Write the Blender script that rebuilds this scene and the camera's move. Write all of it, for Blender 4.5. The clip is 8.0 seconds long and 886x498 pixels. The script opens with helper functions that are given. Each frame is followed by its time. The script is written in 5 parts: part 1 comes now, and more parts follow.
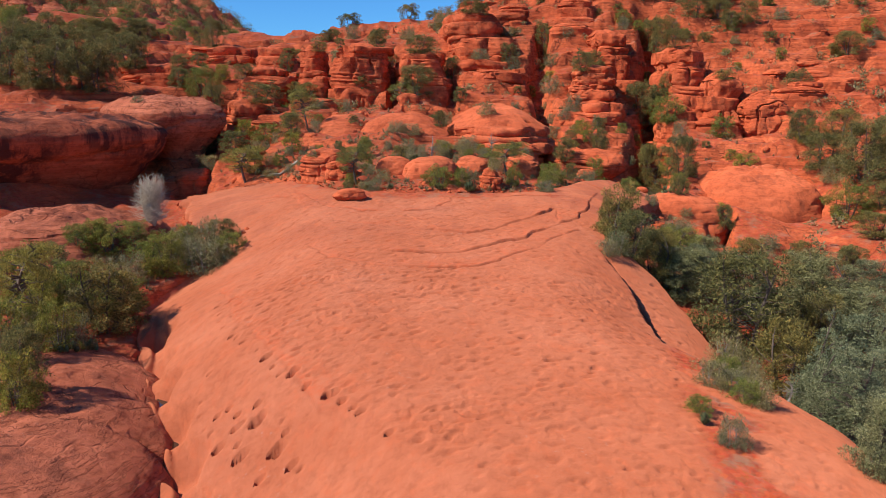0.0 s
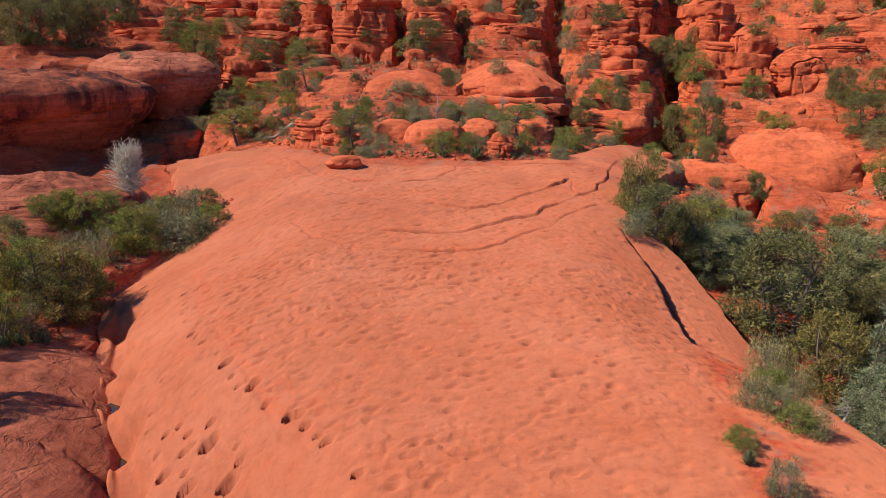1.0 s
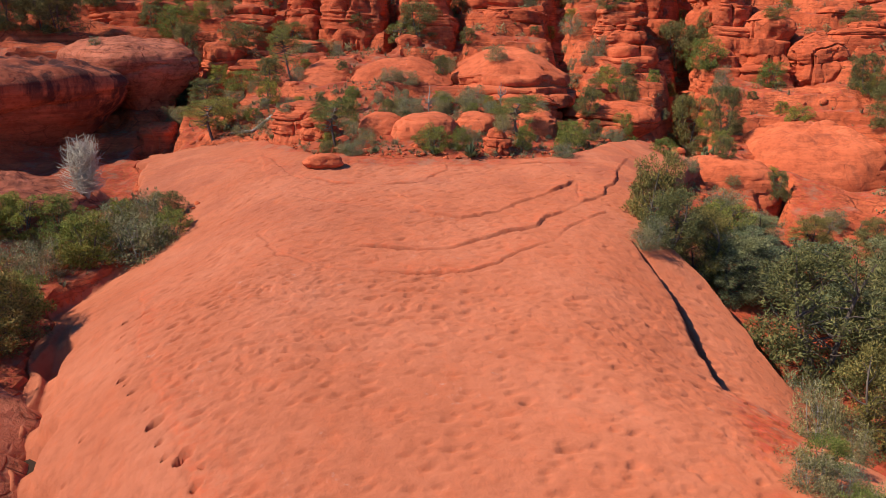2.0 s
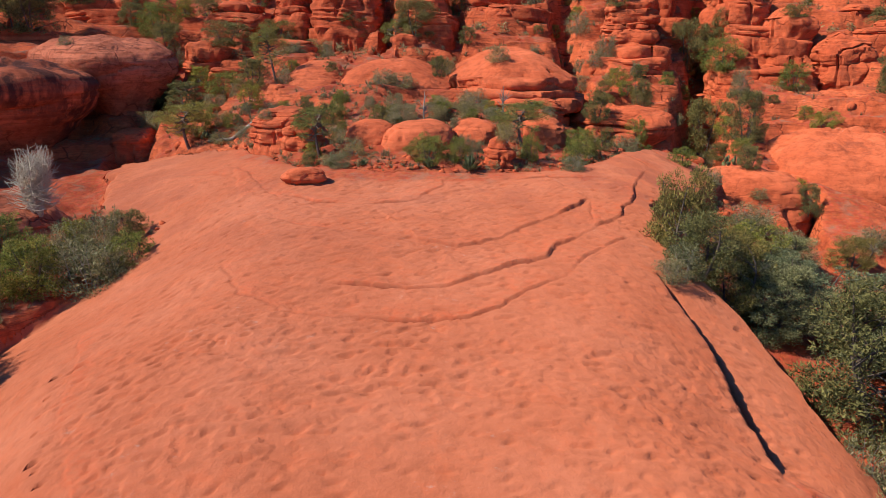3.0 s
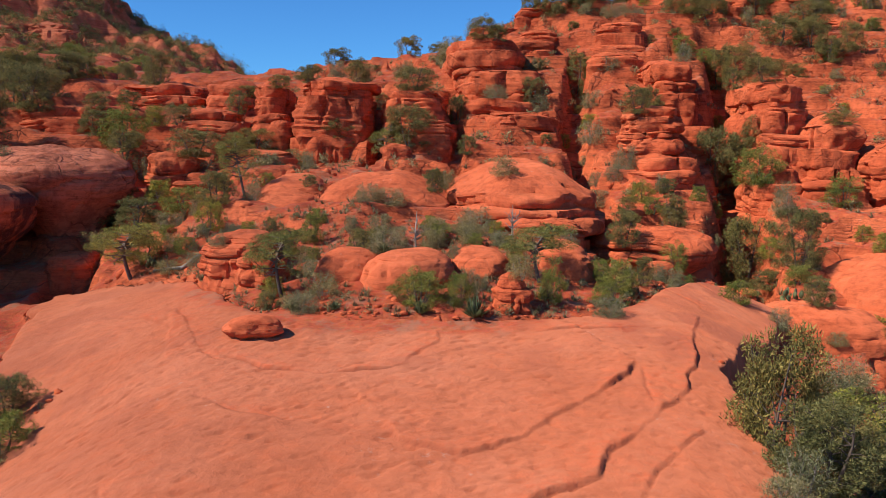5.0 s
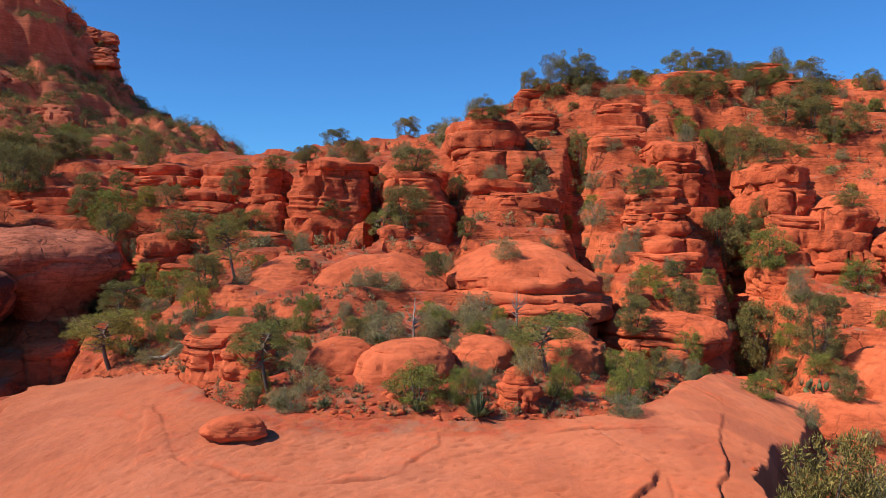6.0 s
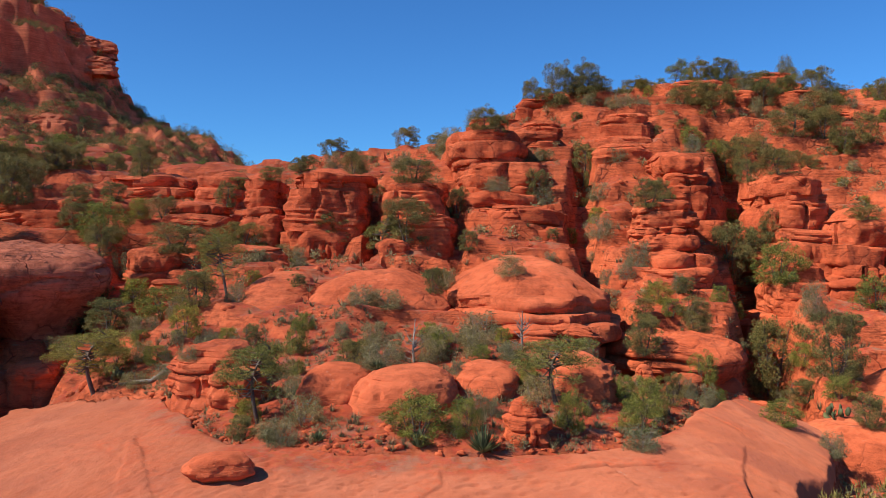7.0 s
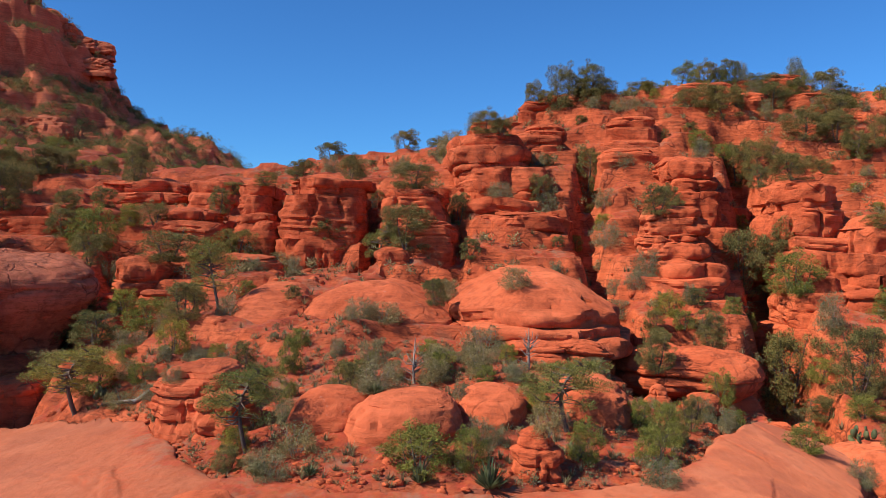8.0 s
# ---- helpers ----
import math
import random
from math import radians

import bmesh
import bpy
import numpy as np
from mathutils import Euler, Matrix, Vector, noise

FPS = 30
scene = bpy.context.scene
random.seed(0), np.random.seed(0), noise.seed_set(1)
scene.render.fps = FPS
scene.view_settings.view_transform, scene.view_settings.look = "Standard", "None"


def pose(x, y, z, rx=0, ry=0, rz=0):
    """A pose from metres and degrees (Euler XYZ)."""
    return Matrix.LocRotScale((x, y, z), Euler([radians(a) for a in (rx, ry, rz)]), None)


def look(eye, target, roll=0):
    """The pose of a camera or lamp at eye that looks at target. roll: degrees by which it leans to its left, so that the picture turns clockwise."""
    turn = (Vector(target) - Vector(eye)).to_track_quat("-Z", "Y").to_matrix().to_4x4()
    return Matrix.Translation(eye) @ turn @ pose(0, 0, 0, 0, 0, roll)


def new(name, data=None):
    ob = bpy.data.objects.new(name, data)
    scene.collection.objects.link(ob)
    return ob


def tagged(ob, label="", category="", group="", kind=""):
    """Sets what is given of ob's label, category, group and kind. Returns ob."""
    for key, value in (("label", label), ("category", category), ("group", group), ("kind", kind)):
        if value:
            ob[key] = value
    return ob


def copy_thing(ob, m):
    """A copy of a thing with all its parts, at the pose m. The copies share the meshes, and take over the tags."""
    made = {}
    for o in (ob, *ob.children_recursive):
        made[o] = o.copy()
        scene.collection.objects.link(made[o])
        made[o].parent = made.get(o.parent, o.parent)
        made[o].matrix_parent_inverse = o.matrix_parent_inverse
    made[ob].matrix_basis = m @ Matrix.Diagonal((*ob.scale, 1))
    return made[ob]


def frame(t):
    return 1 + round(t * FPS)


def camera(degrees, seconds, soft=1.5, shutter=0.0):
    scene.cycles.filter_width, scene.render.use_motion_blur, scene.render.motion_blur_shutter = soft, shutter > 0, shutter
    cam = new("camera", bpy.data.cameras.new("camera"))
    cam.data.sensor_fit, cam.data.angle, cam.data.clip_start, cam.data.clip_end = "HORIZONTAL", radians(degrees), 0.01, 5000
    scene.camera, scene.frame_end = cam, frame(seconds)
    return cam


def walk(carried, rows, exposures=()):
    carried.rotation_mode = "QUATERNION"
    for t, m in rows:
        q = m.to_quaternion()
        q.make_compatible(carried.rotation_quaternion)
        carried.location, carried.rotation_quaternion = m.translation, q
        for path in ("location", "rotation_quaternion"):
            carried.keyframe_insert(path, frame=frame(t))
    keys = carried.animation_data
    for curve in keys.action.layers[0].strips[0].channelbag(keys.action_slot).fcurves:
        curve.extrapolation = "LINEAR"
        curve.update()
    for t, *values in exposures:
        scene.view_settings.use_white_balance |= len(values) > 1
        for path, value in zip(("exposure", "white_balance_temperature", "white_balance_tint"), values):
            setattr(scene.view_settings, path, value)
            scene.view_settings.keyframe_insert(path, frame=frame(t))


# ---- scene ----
from mathutils.bvhtree import BVHTree

# ---- camera and walk ----
cam = camera(56.9, 8.0, soft=0.75)
METRES, EYE, TILT, LEAN, TURN = 28.0, 7.6, -10.0, 0.0, 0.0
ROWS = [
    (0.0, 0.0, 0.0, 0.0, -0.0, 0.0, 0.0),
    (0.5, 0.0146, 0.0759, 0.0156, 0.88, -1.5, -0.16),
    (1.0, 0.026, 0.1524, 0.0308, 1.2, -3.0, -0.25),
    (1.5, 0.0344, 0.2319, 0.047, 1.23, -3.95, -0.28),
    (3.0, 0.0441, 0.4654, 0.0897, 1.29, -3.99, -0.31),
    (3.5, 0.0439, 0.5453, 0.1036, 1.28, -3.99, -0.33),
    (4.0, 0.0428, 0.6227, 0.1174, 1.27, -3.68, -0.35),
    (4.5, 0.0407, 0.7027, 0.1325, 1.21, -1.3, -0.32),
    (5.0, 0.0385, 0.7751, 0.145, 1.11, 3.52, -0.3),
    (6.5, 0.0319, 0.8743, 0.1744, 0.93, 9.62, -0.28),
    (7.0, 0.0301, 0.9073, 0.1871, 0.92, 9.65, -0.29),
    (7.5, 0.028, 0.9397, 0.2004, 0.91, 9.67, -0.3),
    (8.0, 0.0258, 0.9712, 0.2136, 0.89, 9.76, -0.3),
]
walk(cam, [(t, pose(0, 0, EYE, TILT, LEAN, TURN) @ pose(METRES * x, METRES * y, METRES * z, 90 + pitch, roll, yaw)) for t, x, y, z, yaw, pitch, roll in ROWS])

# ---- sky and sun ----
SUN = Vector((-0.65, -0.31, 0.70)).normalized()
world = bpy.data.worlds.new("sky")
scene.world = world
world.use_nodes = True
wn = world.node_tree.nodes
sky = wn.new("ShaderNodeTexSky")
sky.sky_type = "NISHITA"
sky.sun_disc = False
sky.sun_elevation = math.asin(SUN.z)
sky.sun_rotation = math.atan2(SUN.x, SUN.y)
sky.altitude = 1300
sky.air_density = 1.0
sky.dust_density = 0.0
sky.ozone_density = 4.0
clear = wn.new("ShaderNodeVectorMath")
clear.operation = "MULTIPLY"
clear.inputs[1].default_value = (0.43, 0.93, 1.42)  # the deep blue of dry desert air
world.node_tree.links.new(sky.outputs[0], clear.inputs[0])
world.node_tree.links.new(clear.outputs[0], wn["Background"].inputs[0])
wn["Background"].inputs[1].default_value = 0.10
sun = new("sun", bpy.data.lights.new("sun", "SUN"))
sun.data.energy = 6.3
sun.data.angle = radians(0.53)
sun.data.color = (1.0, 0.93, 0.82)
sun.matrix_world = look(SUN * 60, (0, 0, 0))

# ---- materials ----
def material(name):
    m = bpy.data.materials.new(name)
    m.use_nodes = True
    nt = m.node_tree
    return m, nt, nt.nodes["Principled BSDF"]


def add(nt, kind, **values):
    """A node, with inputs set by name (spaces as underscores)."""
    n = nt.nodes.new(kind)
    for key, value in values.items():
        n.inputs[key.replace("_", " ")].default_value = value
    return n


def ramp(nt, source, stops):
    n = nt.nodes.new("ShaderNodeValToRGB")
    el = n.color_ramp.elements
    while len(el) < len(stops):
        el.new(0.5)
    for e, (place, colour) in zip(el, stops):
        e.position = place
        e.color = (*colour, 1) if len(colour) == 3 else colour
    nt.links.new(source, n.inputs[0])
    return n


def blend(nt, a, b, factor, mode="MIX"):
    n = nt.nodes.new("ShaderNodeMix")
    n.data_type = "RGBA"
    n.blend_type = mode
    for value, socket in ((factor, n.inputs[0]), (a, n.inputs[6]), (b, n.inputs[7])):
        if isinstance(value, (int, float)):
            socket.default_value = value
        elif isinstance(value, tuple):
            socket.default_value = (*value, 1)
        else:
            nt.links.new(value, socket)
    return n.outputs[2]


def maths(nt, kind, a, b=0.0):
    n = nt.nodes.new("ShaderNodeMath")
    n.operation = kind
    for value, socket in ((a, n.inputs[0]), (b, n.inputs[1])):
        if isinstance(value, (int, float)):
            socket.default_value = value
        else:
            nt.links.new(value, socket)
    return n.outputs[0]


def noise_at(nt, where, scale, detail=4.0, rough=0.55, stretch=None):
    n = add(nt, "ShaderNodeTexNoise", Scale=scale, Detail=detail, Roughness=rough)
    if stretch:
        mp = nt.nodes.new("ShaderNodeMapping")
        mp.inputs["Scale"].default_value = stretch
        nt.links.new(where, mp.inputs["Vector"])
        where = mp.outputs[0]
    nt.links.new(where, n.inputs["Vector"])
    return n.outputs["Fac"]


def sandstone(name, pale, mid, dark, bands=0.35, stain=0.5, dimple=0.0, soil=False, mottle=0.7, relief_size=0.22, cover=0.52, cracks=0.0, fleck=0.0, silt=0.0):
    """Red sandstone in world-size grain, with bedding bands, varnish stains and fine relief."""
    m, nt, bsdf = material(name)
    geo = nt.nodes.new("ShaderNodeNewGeometry")
    where = geo.outputs["Position"]
    big = noise_at(nt, where, 0.22, 5, 0.6)
    small = noise_at(nt, where, 2.3, 6, 0.65)
    grain = noise_at(nt, where, 19.0, 4, 0.7)
    base = ramp(nt, big, [(0.32, dark), (0.5, mid), (0.68, pale)]).outputs[0]
    base = blend(nt, base, ramp(nt, small, [(0.3, (0.62, 0.55, 0.5)), (0.5, (1, 1, 1)), (0.75, (1.18, 1.2, 1.22))]).outputs[0], mottle, "MULTIPLY")
    # fresh orange flecks where the duller weathered skin has gone
    if fleck:
        bare = ramp(nt, noise_at(nt, where, 1.7, 6, 0.72, (1, 0.75, 1)), [(0.5, (0, 0, 0)), (0.66, (1, 1, 1))]).outputs[0]
        base = blend(nt, base, (0.66, 0.135, 0.045), maths(nt, "MULTIPLY", bare, fleck))
    # beds, each of its own tone, a little wavy
    bedding = noise_at(nt, where, 1.0, 5, 0.7, (0.05, 0.05, 2.6))
    tone = ramp(nt, bedding, [(0.34, (0.55, 0.45, 0.42)), (0.5, (1, 1, 1)), (0.66, (1.22, 1.3, 1.35))]).outputs[0]
    base = blend(nt, base, tone, bands, "MULTIPLY")
    # dark varnish that has run down the rock, in streaks of its own
    if stain:
        run = noise_at(nt, where, 1.0, 5, 0.65, (0.8, 0.8, 0.16))
        patch = noise_at(nt, where, 0.16, 3, 0.5)
        where_run = maths(nt, "MULTIPLY", ramp(nt, run, [(cover, (0, 0, 0)), (cover + 0.12, (1, 1, 1))]).outputs[0], ramp(nt, patch, [(cover - 0.08, (0, 0, 0)), (cover + 0.06, (1, 1, 1))]).outputs[0])
        base = blend(nt, base, (0.07, 0.024, 0.018), maths(nt, "MULTIPLY", where_run, stain))
    # open partings between thin beds and joints across them, shade and dirt painted in
    seam = None
    if cracks:
        thin = noise_at(nt, where, 1.0, 6, 0.72, (0.16, 0.16, 1.9))
        parting = ramp(nt, thin, [(0.47, (0, 0, 0)), (0.482, (1, 1, 1)), (0.487, (1, 1, 1)), (0.499, (0, 0, 0))]).outputs[0]
        cell = nt.nodes.new("ShaderNodeTexVoronoi")
        cell.feature = "DISTANCE_TO_EDGE"
        cell.inputs["Scale"].default_value = 0.8
        warp = nt.nodes.new("ShaderNodeVectorMath")
        warp.operation = "MULTIPLY_ADD"
        shift = add(nt, "ShaderNodeTexNoise", Scale=0.9, Detail=4.0)
        nt.links.new(where, shift.inputs["Vector"])
        nt.links.new(shift.outputs["Color"], warp.inputs[0])
        warp.inputs[1].default_value = (0.9, 0.9, 0.5)
        nt.links.new(where, warp.inputs[2])
        nt.links.new(warp.outputs[0], cell.inputs["Vector"])
        joint = ramp(nt, cell.outputs["Distance"], [(0.012, (1, 1, 1)), (0.045, (0, 0, 0))]).outputs[0]
        some = ramp(nt, noise_at(nt, where, 0.5, 3, 0.6), [(0.5, (0, 0, 0)), (0.62, (1, 1, 1))]).outputs[0]
        seam = maths(nt, "MAXIMUM", maths(nt, "MULTIPLY", parting, 0.7), maths(nt, "MULTIPLY", joint, some))
        base = blend(nt, base, (0.10, 0.022, 0.012), maths(nt, "MULTIPLY", seam, cracks))
    # grey lichen and pale dust in small patches
    lichen = noise_at(nt, where, 3.1, 6, 0.75)
    region = noise_at(nt, where, 0.3, 2, 0.5)
    spots = maths(nt, "MULTIPLY", ramp(nt, lichen, [(0.60, (0, 0, 0)), (0.68, (1, 1, 1))]).outputs[0], ramp(nt, region, [(0.55, (0, 0, 0)), (0.65, (1, 1, 1))]).outputs[0])
    base = blend(nt, base, (0.45, 0.33, 0.26), maths(nt, "MULTIPLY", spots, 0.4))
    if soil:
        at = nt.nodes.new("ShaderNodeAttribute")
        at.attribute_name = "soil"
        gravel = nt.nodes.new("ShaderNodeTexVoronoi")
        gravel.inputs["Scale"].default_value = 5.5
        nt.links.new(where, gravel.inputs["Vector"])
        earth = ramp(nt, noise_at(nt, where, 1.3, 6, 0.7), [(0.3, (0.26, 0.045, 0.019)), (0.5, (0.41, 0.076, 0.03)), (0.72, (0.47, 0.115, 0.054))]).outputs[0]
        earth = blend(nt, earth, gravel.outputs["Color"], 0.14, "OVERLAY")
        litter = noise_at(nt, where, 0.75, 5, 0.7)
        earth = blend(nt, earth, (0.24, 0.17, 0.11), maths(nt, "MULTIPLY", ramp(nt, litter, [(0.52, (0, 0, 0)), (0.64, (1, 1, 1))]).outputs[0], 0.55))
        base = blend(nt, base, earth, at.outputs["Fac"])
    if silt:
        # dark red silt that lies in the open cracks and along the broken lips, and rawer rock beside them
        varnish = nt.nodes.new("ShaderNodeAttribute")
        varnish.attribute_name = "patina"
        base = blend(nt, base, (0.30, 0.082, 0.044), maths(nt, "MULTIPLY", varnish.outputs["Fac"], 0.6))
        in_crack = nt.nodes.new("ShaderNodeAttribute")
        in_crack.attribute_name = "crack"
        raw = nt.nodes.new("ShaderNodeAttribute")
        raw.attribute_name = "raw"
        broken = ramp(nt, noise_at(nt, where, 3.2, 5, 0.7), [(0.42, (0, 0, 0)), (0.6, (1, 1, 1))]).outputs[0]
        base = blend(nt, base, (0.60, 0.115, 0.042), maths(nt, "MULTIPLY", maths(nt, "MULTIPLY", raw.outputs["Fac"], broken), 0.6))
        base = blend(nt, base, (0.16, 0.032, 0.017), maths(nt, "MULTIPLY", in_crack.outputs["Fac"], silt))
    nt.links.new(base, bsdf.inputs["Base Color"])
    bsdf.inputs["Roughness"].default_value = 0.9
    bsdf.inputs["Diffuse Roughness"].default_value = 0.8
    bsdf.inputs["Specular IOR Level"].default_value = 0.2
    relief = maths(nt, "ADD", maths(nt, "MULTIPLY", small, 0.6), maths(nt, "MULTIPLY", grain, 0.16))
    relief = maths(nt, "ADD", relief, maths(nt, "MULTIPLY", bedding, 0.5 * bands))
    if seam is not None:
        depth = maths(nt, "MULTIPLY", seam, 0.6 * cracks)
        if soil:
            depth = maths(nt, "MULTIPLY", depth, maths(nt, "SUBTRACT", 1.0, at.outputs["Fac"]))
        relief = maths(nt, "SUBTRACT", relief, depth)
    if dimple:
        cells = nt.nodes.new("ShaderNodeTexVoronoi")
        cells.feature = "SMOOTH_F1"
        cells.inputs["Scale"].default_value = 4.6
        nt.links.new(where, cells.inputs["Vector"])
        relief = maths(nt, "ADD", relief, maths(nt, "MULTIPLY", cells.outputs["Distance"], dimple))
    bump = add(nt, "ShaderNodeBump", Strength=0.7, Distance=relief_size)
    nt.links.new(relief, bump.inputs["Height"])
    nt.links.new(bump.outputs[0], bsdf.inputs["Normal"])
    return m


SLICKROCK = sandstone("slickrock", (0.51, 0.16, 0.079), (0.475, 0.137, 0.063), (0.445, 0.12, 0.052), bands=0.06, stain=0.0, dimple=0.2, mottle=0.45, relief_size=0.16, soil=True, fleck=0.22, silt=0.5)
ROCK = sandstone("bedded_sandstone", (0.66, 0.155, 0.06), (0.60, 0.122, 0.044), (0.49, 0.09, 0.032), bands=0.35, stain=0.35, relief_size=0.4, cracks=0.45)
DARK_ROCK = sandstone("varnished_sandstone", (0.60, 0.185, 0.095), (0.53, 0.15, 0.074), (0.44, 0.118, 0.057), bands=0.25, stain=0.4, relief_size=0.4, cracks=0.7, mottle=0.9)
LAND = sandstone("hillside_rock_and_soil", (0.64, 0.15, 0.058), (0.57, 0.12, 0.043), (0.47, 0.088, 0.031), bands=0.55, stain=0.3, soil=True, relief_size=0.45, cracks=0.7)
CLIFF_ROCK = sandstone("black_varnished_sandstone", (0.56, 0.155, 0.072), (0.48, 0.118, 0.052), (0.35, 0.084, 0.038), bands=0.5, stain=0.9, relief_size=0.35, cover=0.43, cracks=0.4)
FAR_ROCK = sandstone("far_red_rock", (0.72, 0.22, 0.105), (0.64, 0.17, 0.075), (0.52, 0.12, 0.052), bands=0.5, stain=0.12, relief_size=1.2, cracks=0.3)
SMOOTH_ROCK = sandstone("smooth_sandstone", (0.64, 0.155, 0.062), (0.58, 0.127, 0.048), (0.49, 0.1, 0.036), bands=0.22, stain=0.42, relief_size=0.26, mottle=0.8, cracks=0.2)


def foliage(name, dark, light, dry=None):
    """Leaves in several tones: by the plant, by the sprig and by the leaf."""
    m, nt, bsdf = material(name)
    info = nt.nodes.new("ShaderNodeObjectInfo")
    geo = nt.nodes.new("ShaderNodeNewGeometry")
    leaf = ramp(nt, geo.outputs["Random Per Island"], [(0.0, tuple(0.6 * c for c in dark)), (0.82, light)] + ([(0.93, dry)] if dry else [])).outputs[0]
    sprig = noise_at(nt, geo.outputs["Position"], 2.2, 3, 0.6)
    leaf = blend(nt, leaf, ramp(nt, sprig, [(0.32, (0.42, 0.47, 0.42)), (0.68, (1.3, 1.22, 1.02))]).outputs[0], 0.8, "MULTIPLY")
    plant = ramp(nt, info.outputs["Random"], [(0.0, (0.75, 0.85, 0.85)), (0.5, (1, 1, 1)), (1.0, (1.3, 1.15, 0.9))]).outputs[0]
    leaf = blend(nt, leaf, plant, 0.8, "MULTIPLY")
    nt.links.new(leaf, bsdf.inputs["Base Color"])
    bsdf.inputs["Roughness"].default_value = 0.65
    bsdf.inputs["Specular IOR Level"].default_value = 0.2
    through_leaf = nt.nodes.new("ShaderNodeBsdfTranslucent")
    nt.links.new(leaf, through_leaf.inputs[0])
    mix = nt.nodes.new("ShaderNodeMixShader")
    mix.inputs[0].default_value = 0.25
    nt.links.new(bsdf.outputs[0], mix.inputs[1])
    nt.links.new(through_leaf.outputs[0], mix.inputs[2])
    nt.links.new(mix.outputs[0], nt.nodes["Material Output"].inputs[0])
    return m


def bark(name, dark, light):
    m, nt, bsdf = material(name)
    tc = nt.nodes.new("ShaderNodeTexCoord")
    fac = noise_at(nt, tc.outputs["Object"], 9.0, 5, 0.7, (1, 1, 0.2))
    nt.links.new(ramp(nt, fac, [(0.3, dark), (0.7, light)]).outputs[0], bsdf.inputs["Base Color"])
    bsdf.inputs["Roughness"].default_value = 0.9
    bump = add(nt, "ShaderNodeBump", Strength=0.5, Distance=0.03)
    nt.links.new(fac, bump.inputs["Height"])
    nt.links.new(bump.outputs[0], bsdf.inputs["Normal"])
    return m


JUNIPER_LEAF = foliage("juniper_leaf", (0.095, 0.097, 0.036), (0.305, 0.268, 0.098), (0.33, 0.25, 0.1))
CYPRESS_LEAF = foliage("cypress_leaf", (0.10, 0.118, 0.066), (0.32, 0.335, 0.195))
PINE_LEAF = foliage("pinyon_needle", (0.153, 0.164, 0.041), (0.378, 0.349, 0.104))
OAK_LEAF = foliage("scrub_leaf", (0.122, 0.152, 0.029), (0.347, 0.354, 0.078), (0.368, 0.294, 0.104))
GREY_LEAF = foliage("grey_brush", (0.155, 0.150, 0.075), (0.36, 0.325, 0.175), (0.44, 0.37, 0.24))
PALE_TWIG = bark("bleached_twig", (0.38, 0.31, 0.23), (0.56, 0.47, 0.36))
BARK = bark("juniper_bark", (0.05, 0.035, 0.026), (0.17, 0.12, 0.09))
GREY_WOOD = bark("weathered_wood", (0.14, 0.11, 0.09), (0.36, 0.31, 0.26))
YUCCA_LEAF = foliage("yucca_blade", (0.10, 0.13, 0.06), (0.26, 0.28, 0.15))
CACTUS = foliage("prickly_pear_pad", (0.16, 0.19, 0.09), (0.30, 0.30, 0.16))
DRY_GRASS = foliage("dry_grass", (0.22, 0.16, 0.09), (0.42, 0.33, 0.2), (0.16, 0.17, 0.07))


def still_water():
    m, nt, bsdf = material("still_water")
    bsdf.inputs["Base Color"].default_value = (0.05, 0.03, 0.02, 1)
    bsdf.inputs["Roughness"].default_value = 0.03
    bsdf.inputs["IOR"].default_value = 1.33
    return m


WATER = still_water()

# ---- shape of the land ----
def lattice(ix, iy, iz, seed):
    """A repeatable random number from 0 to 1 for each whole-numbered place."""
    h = (ix.astype(np.int64) * 374761393 + iy.astype(np.int64) * 668265263 + iz.astype(np.int64) * 2147483647 + seed * 974634541) & 0xFFFFFFFF
    h = ((h ^ (h >> 13)) * 1274126177) & 0xFFFFFFFF
    h = ((h ^ (h >> 16)) * 2246822519) & 0xFFFFFFFF
    return ((h ^ (h >> 15)) & 0xFFFFFF) / float(0xFFFFFF)


def vnoise(x, y, z, seed=0):
    """Smooth noise from -1 to 1."""
    x, y, z = np.broadcast_arrays(np.asarray(x, float), np.asarray(y, float), np.asarray(z, float))
    fx, fy, fz = np.floor(x), np.floor(y), np.floor(z)
    u, v, w = x - fx, y - fy, z - fz
    u, v, w = (k * k * k * (k * (k * 6 - 15) + 10) for k in (u, v, w))
    total = 0
    for a in (0, 1):
        for b in (0, 1):
            for c in (0, 1):
                weight = (u if a else 1 - u) * (v if b else 1 - v) * (w if c else 1 - w)
                total = total + weight * lattice(fx + a, fy + b, fz + c, seed)
    return total * 2 - 1


def fbm(x, y, z, octaves=4, seed=0):
    total, size = 0, 1.0
    for k in range(octaves):
        total = total + size * vnoise(x * 2 ** k, y * 2 ** k, z * 2 ** k, seed + k)
        size *= 0.5
    return total


def smooth(a, b, x):
    t = np.clip((x - a) / (b - a), 0, 1)
    return t * t * (3 - 2 * t)


def curve(x, xs, ys, w=2.0):
    """A line through a few plan points, with its corners rounded over about w metres."""
    return sum(np.interp(x + k * w / 3, xs, ys) for k in (-3, -2, -1, 0, 1, 2, 3)) / 7


def bed(z):
    """Bedding of the sandstone: 0 in the parting between two beds, 1 on the bulge of a bed."""
    return 1 - np.abs(2 * (z - np.floor(z)) - 1) ** 5


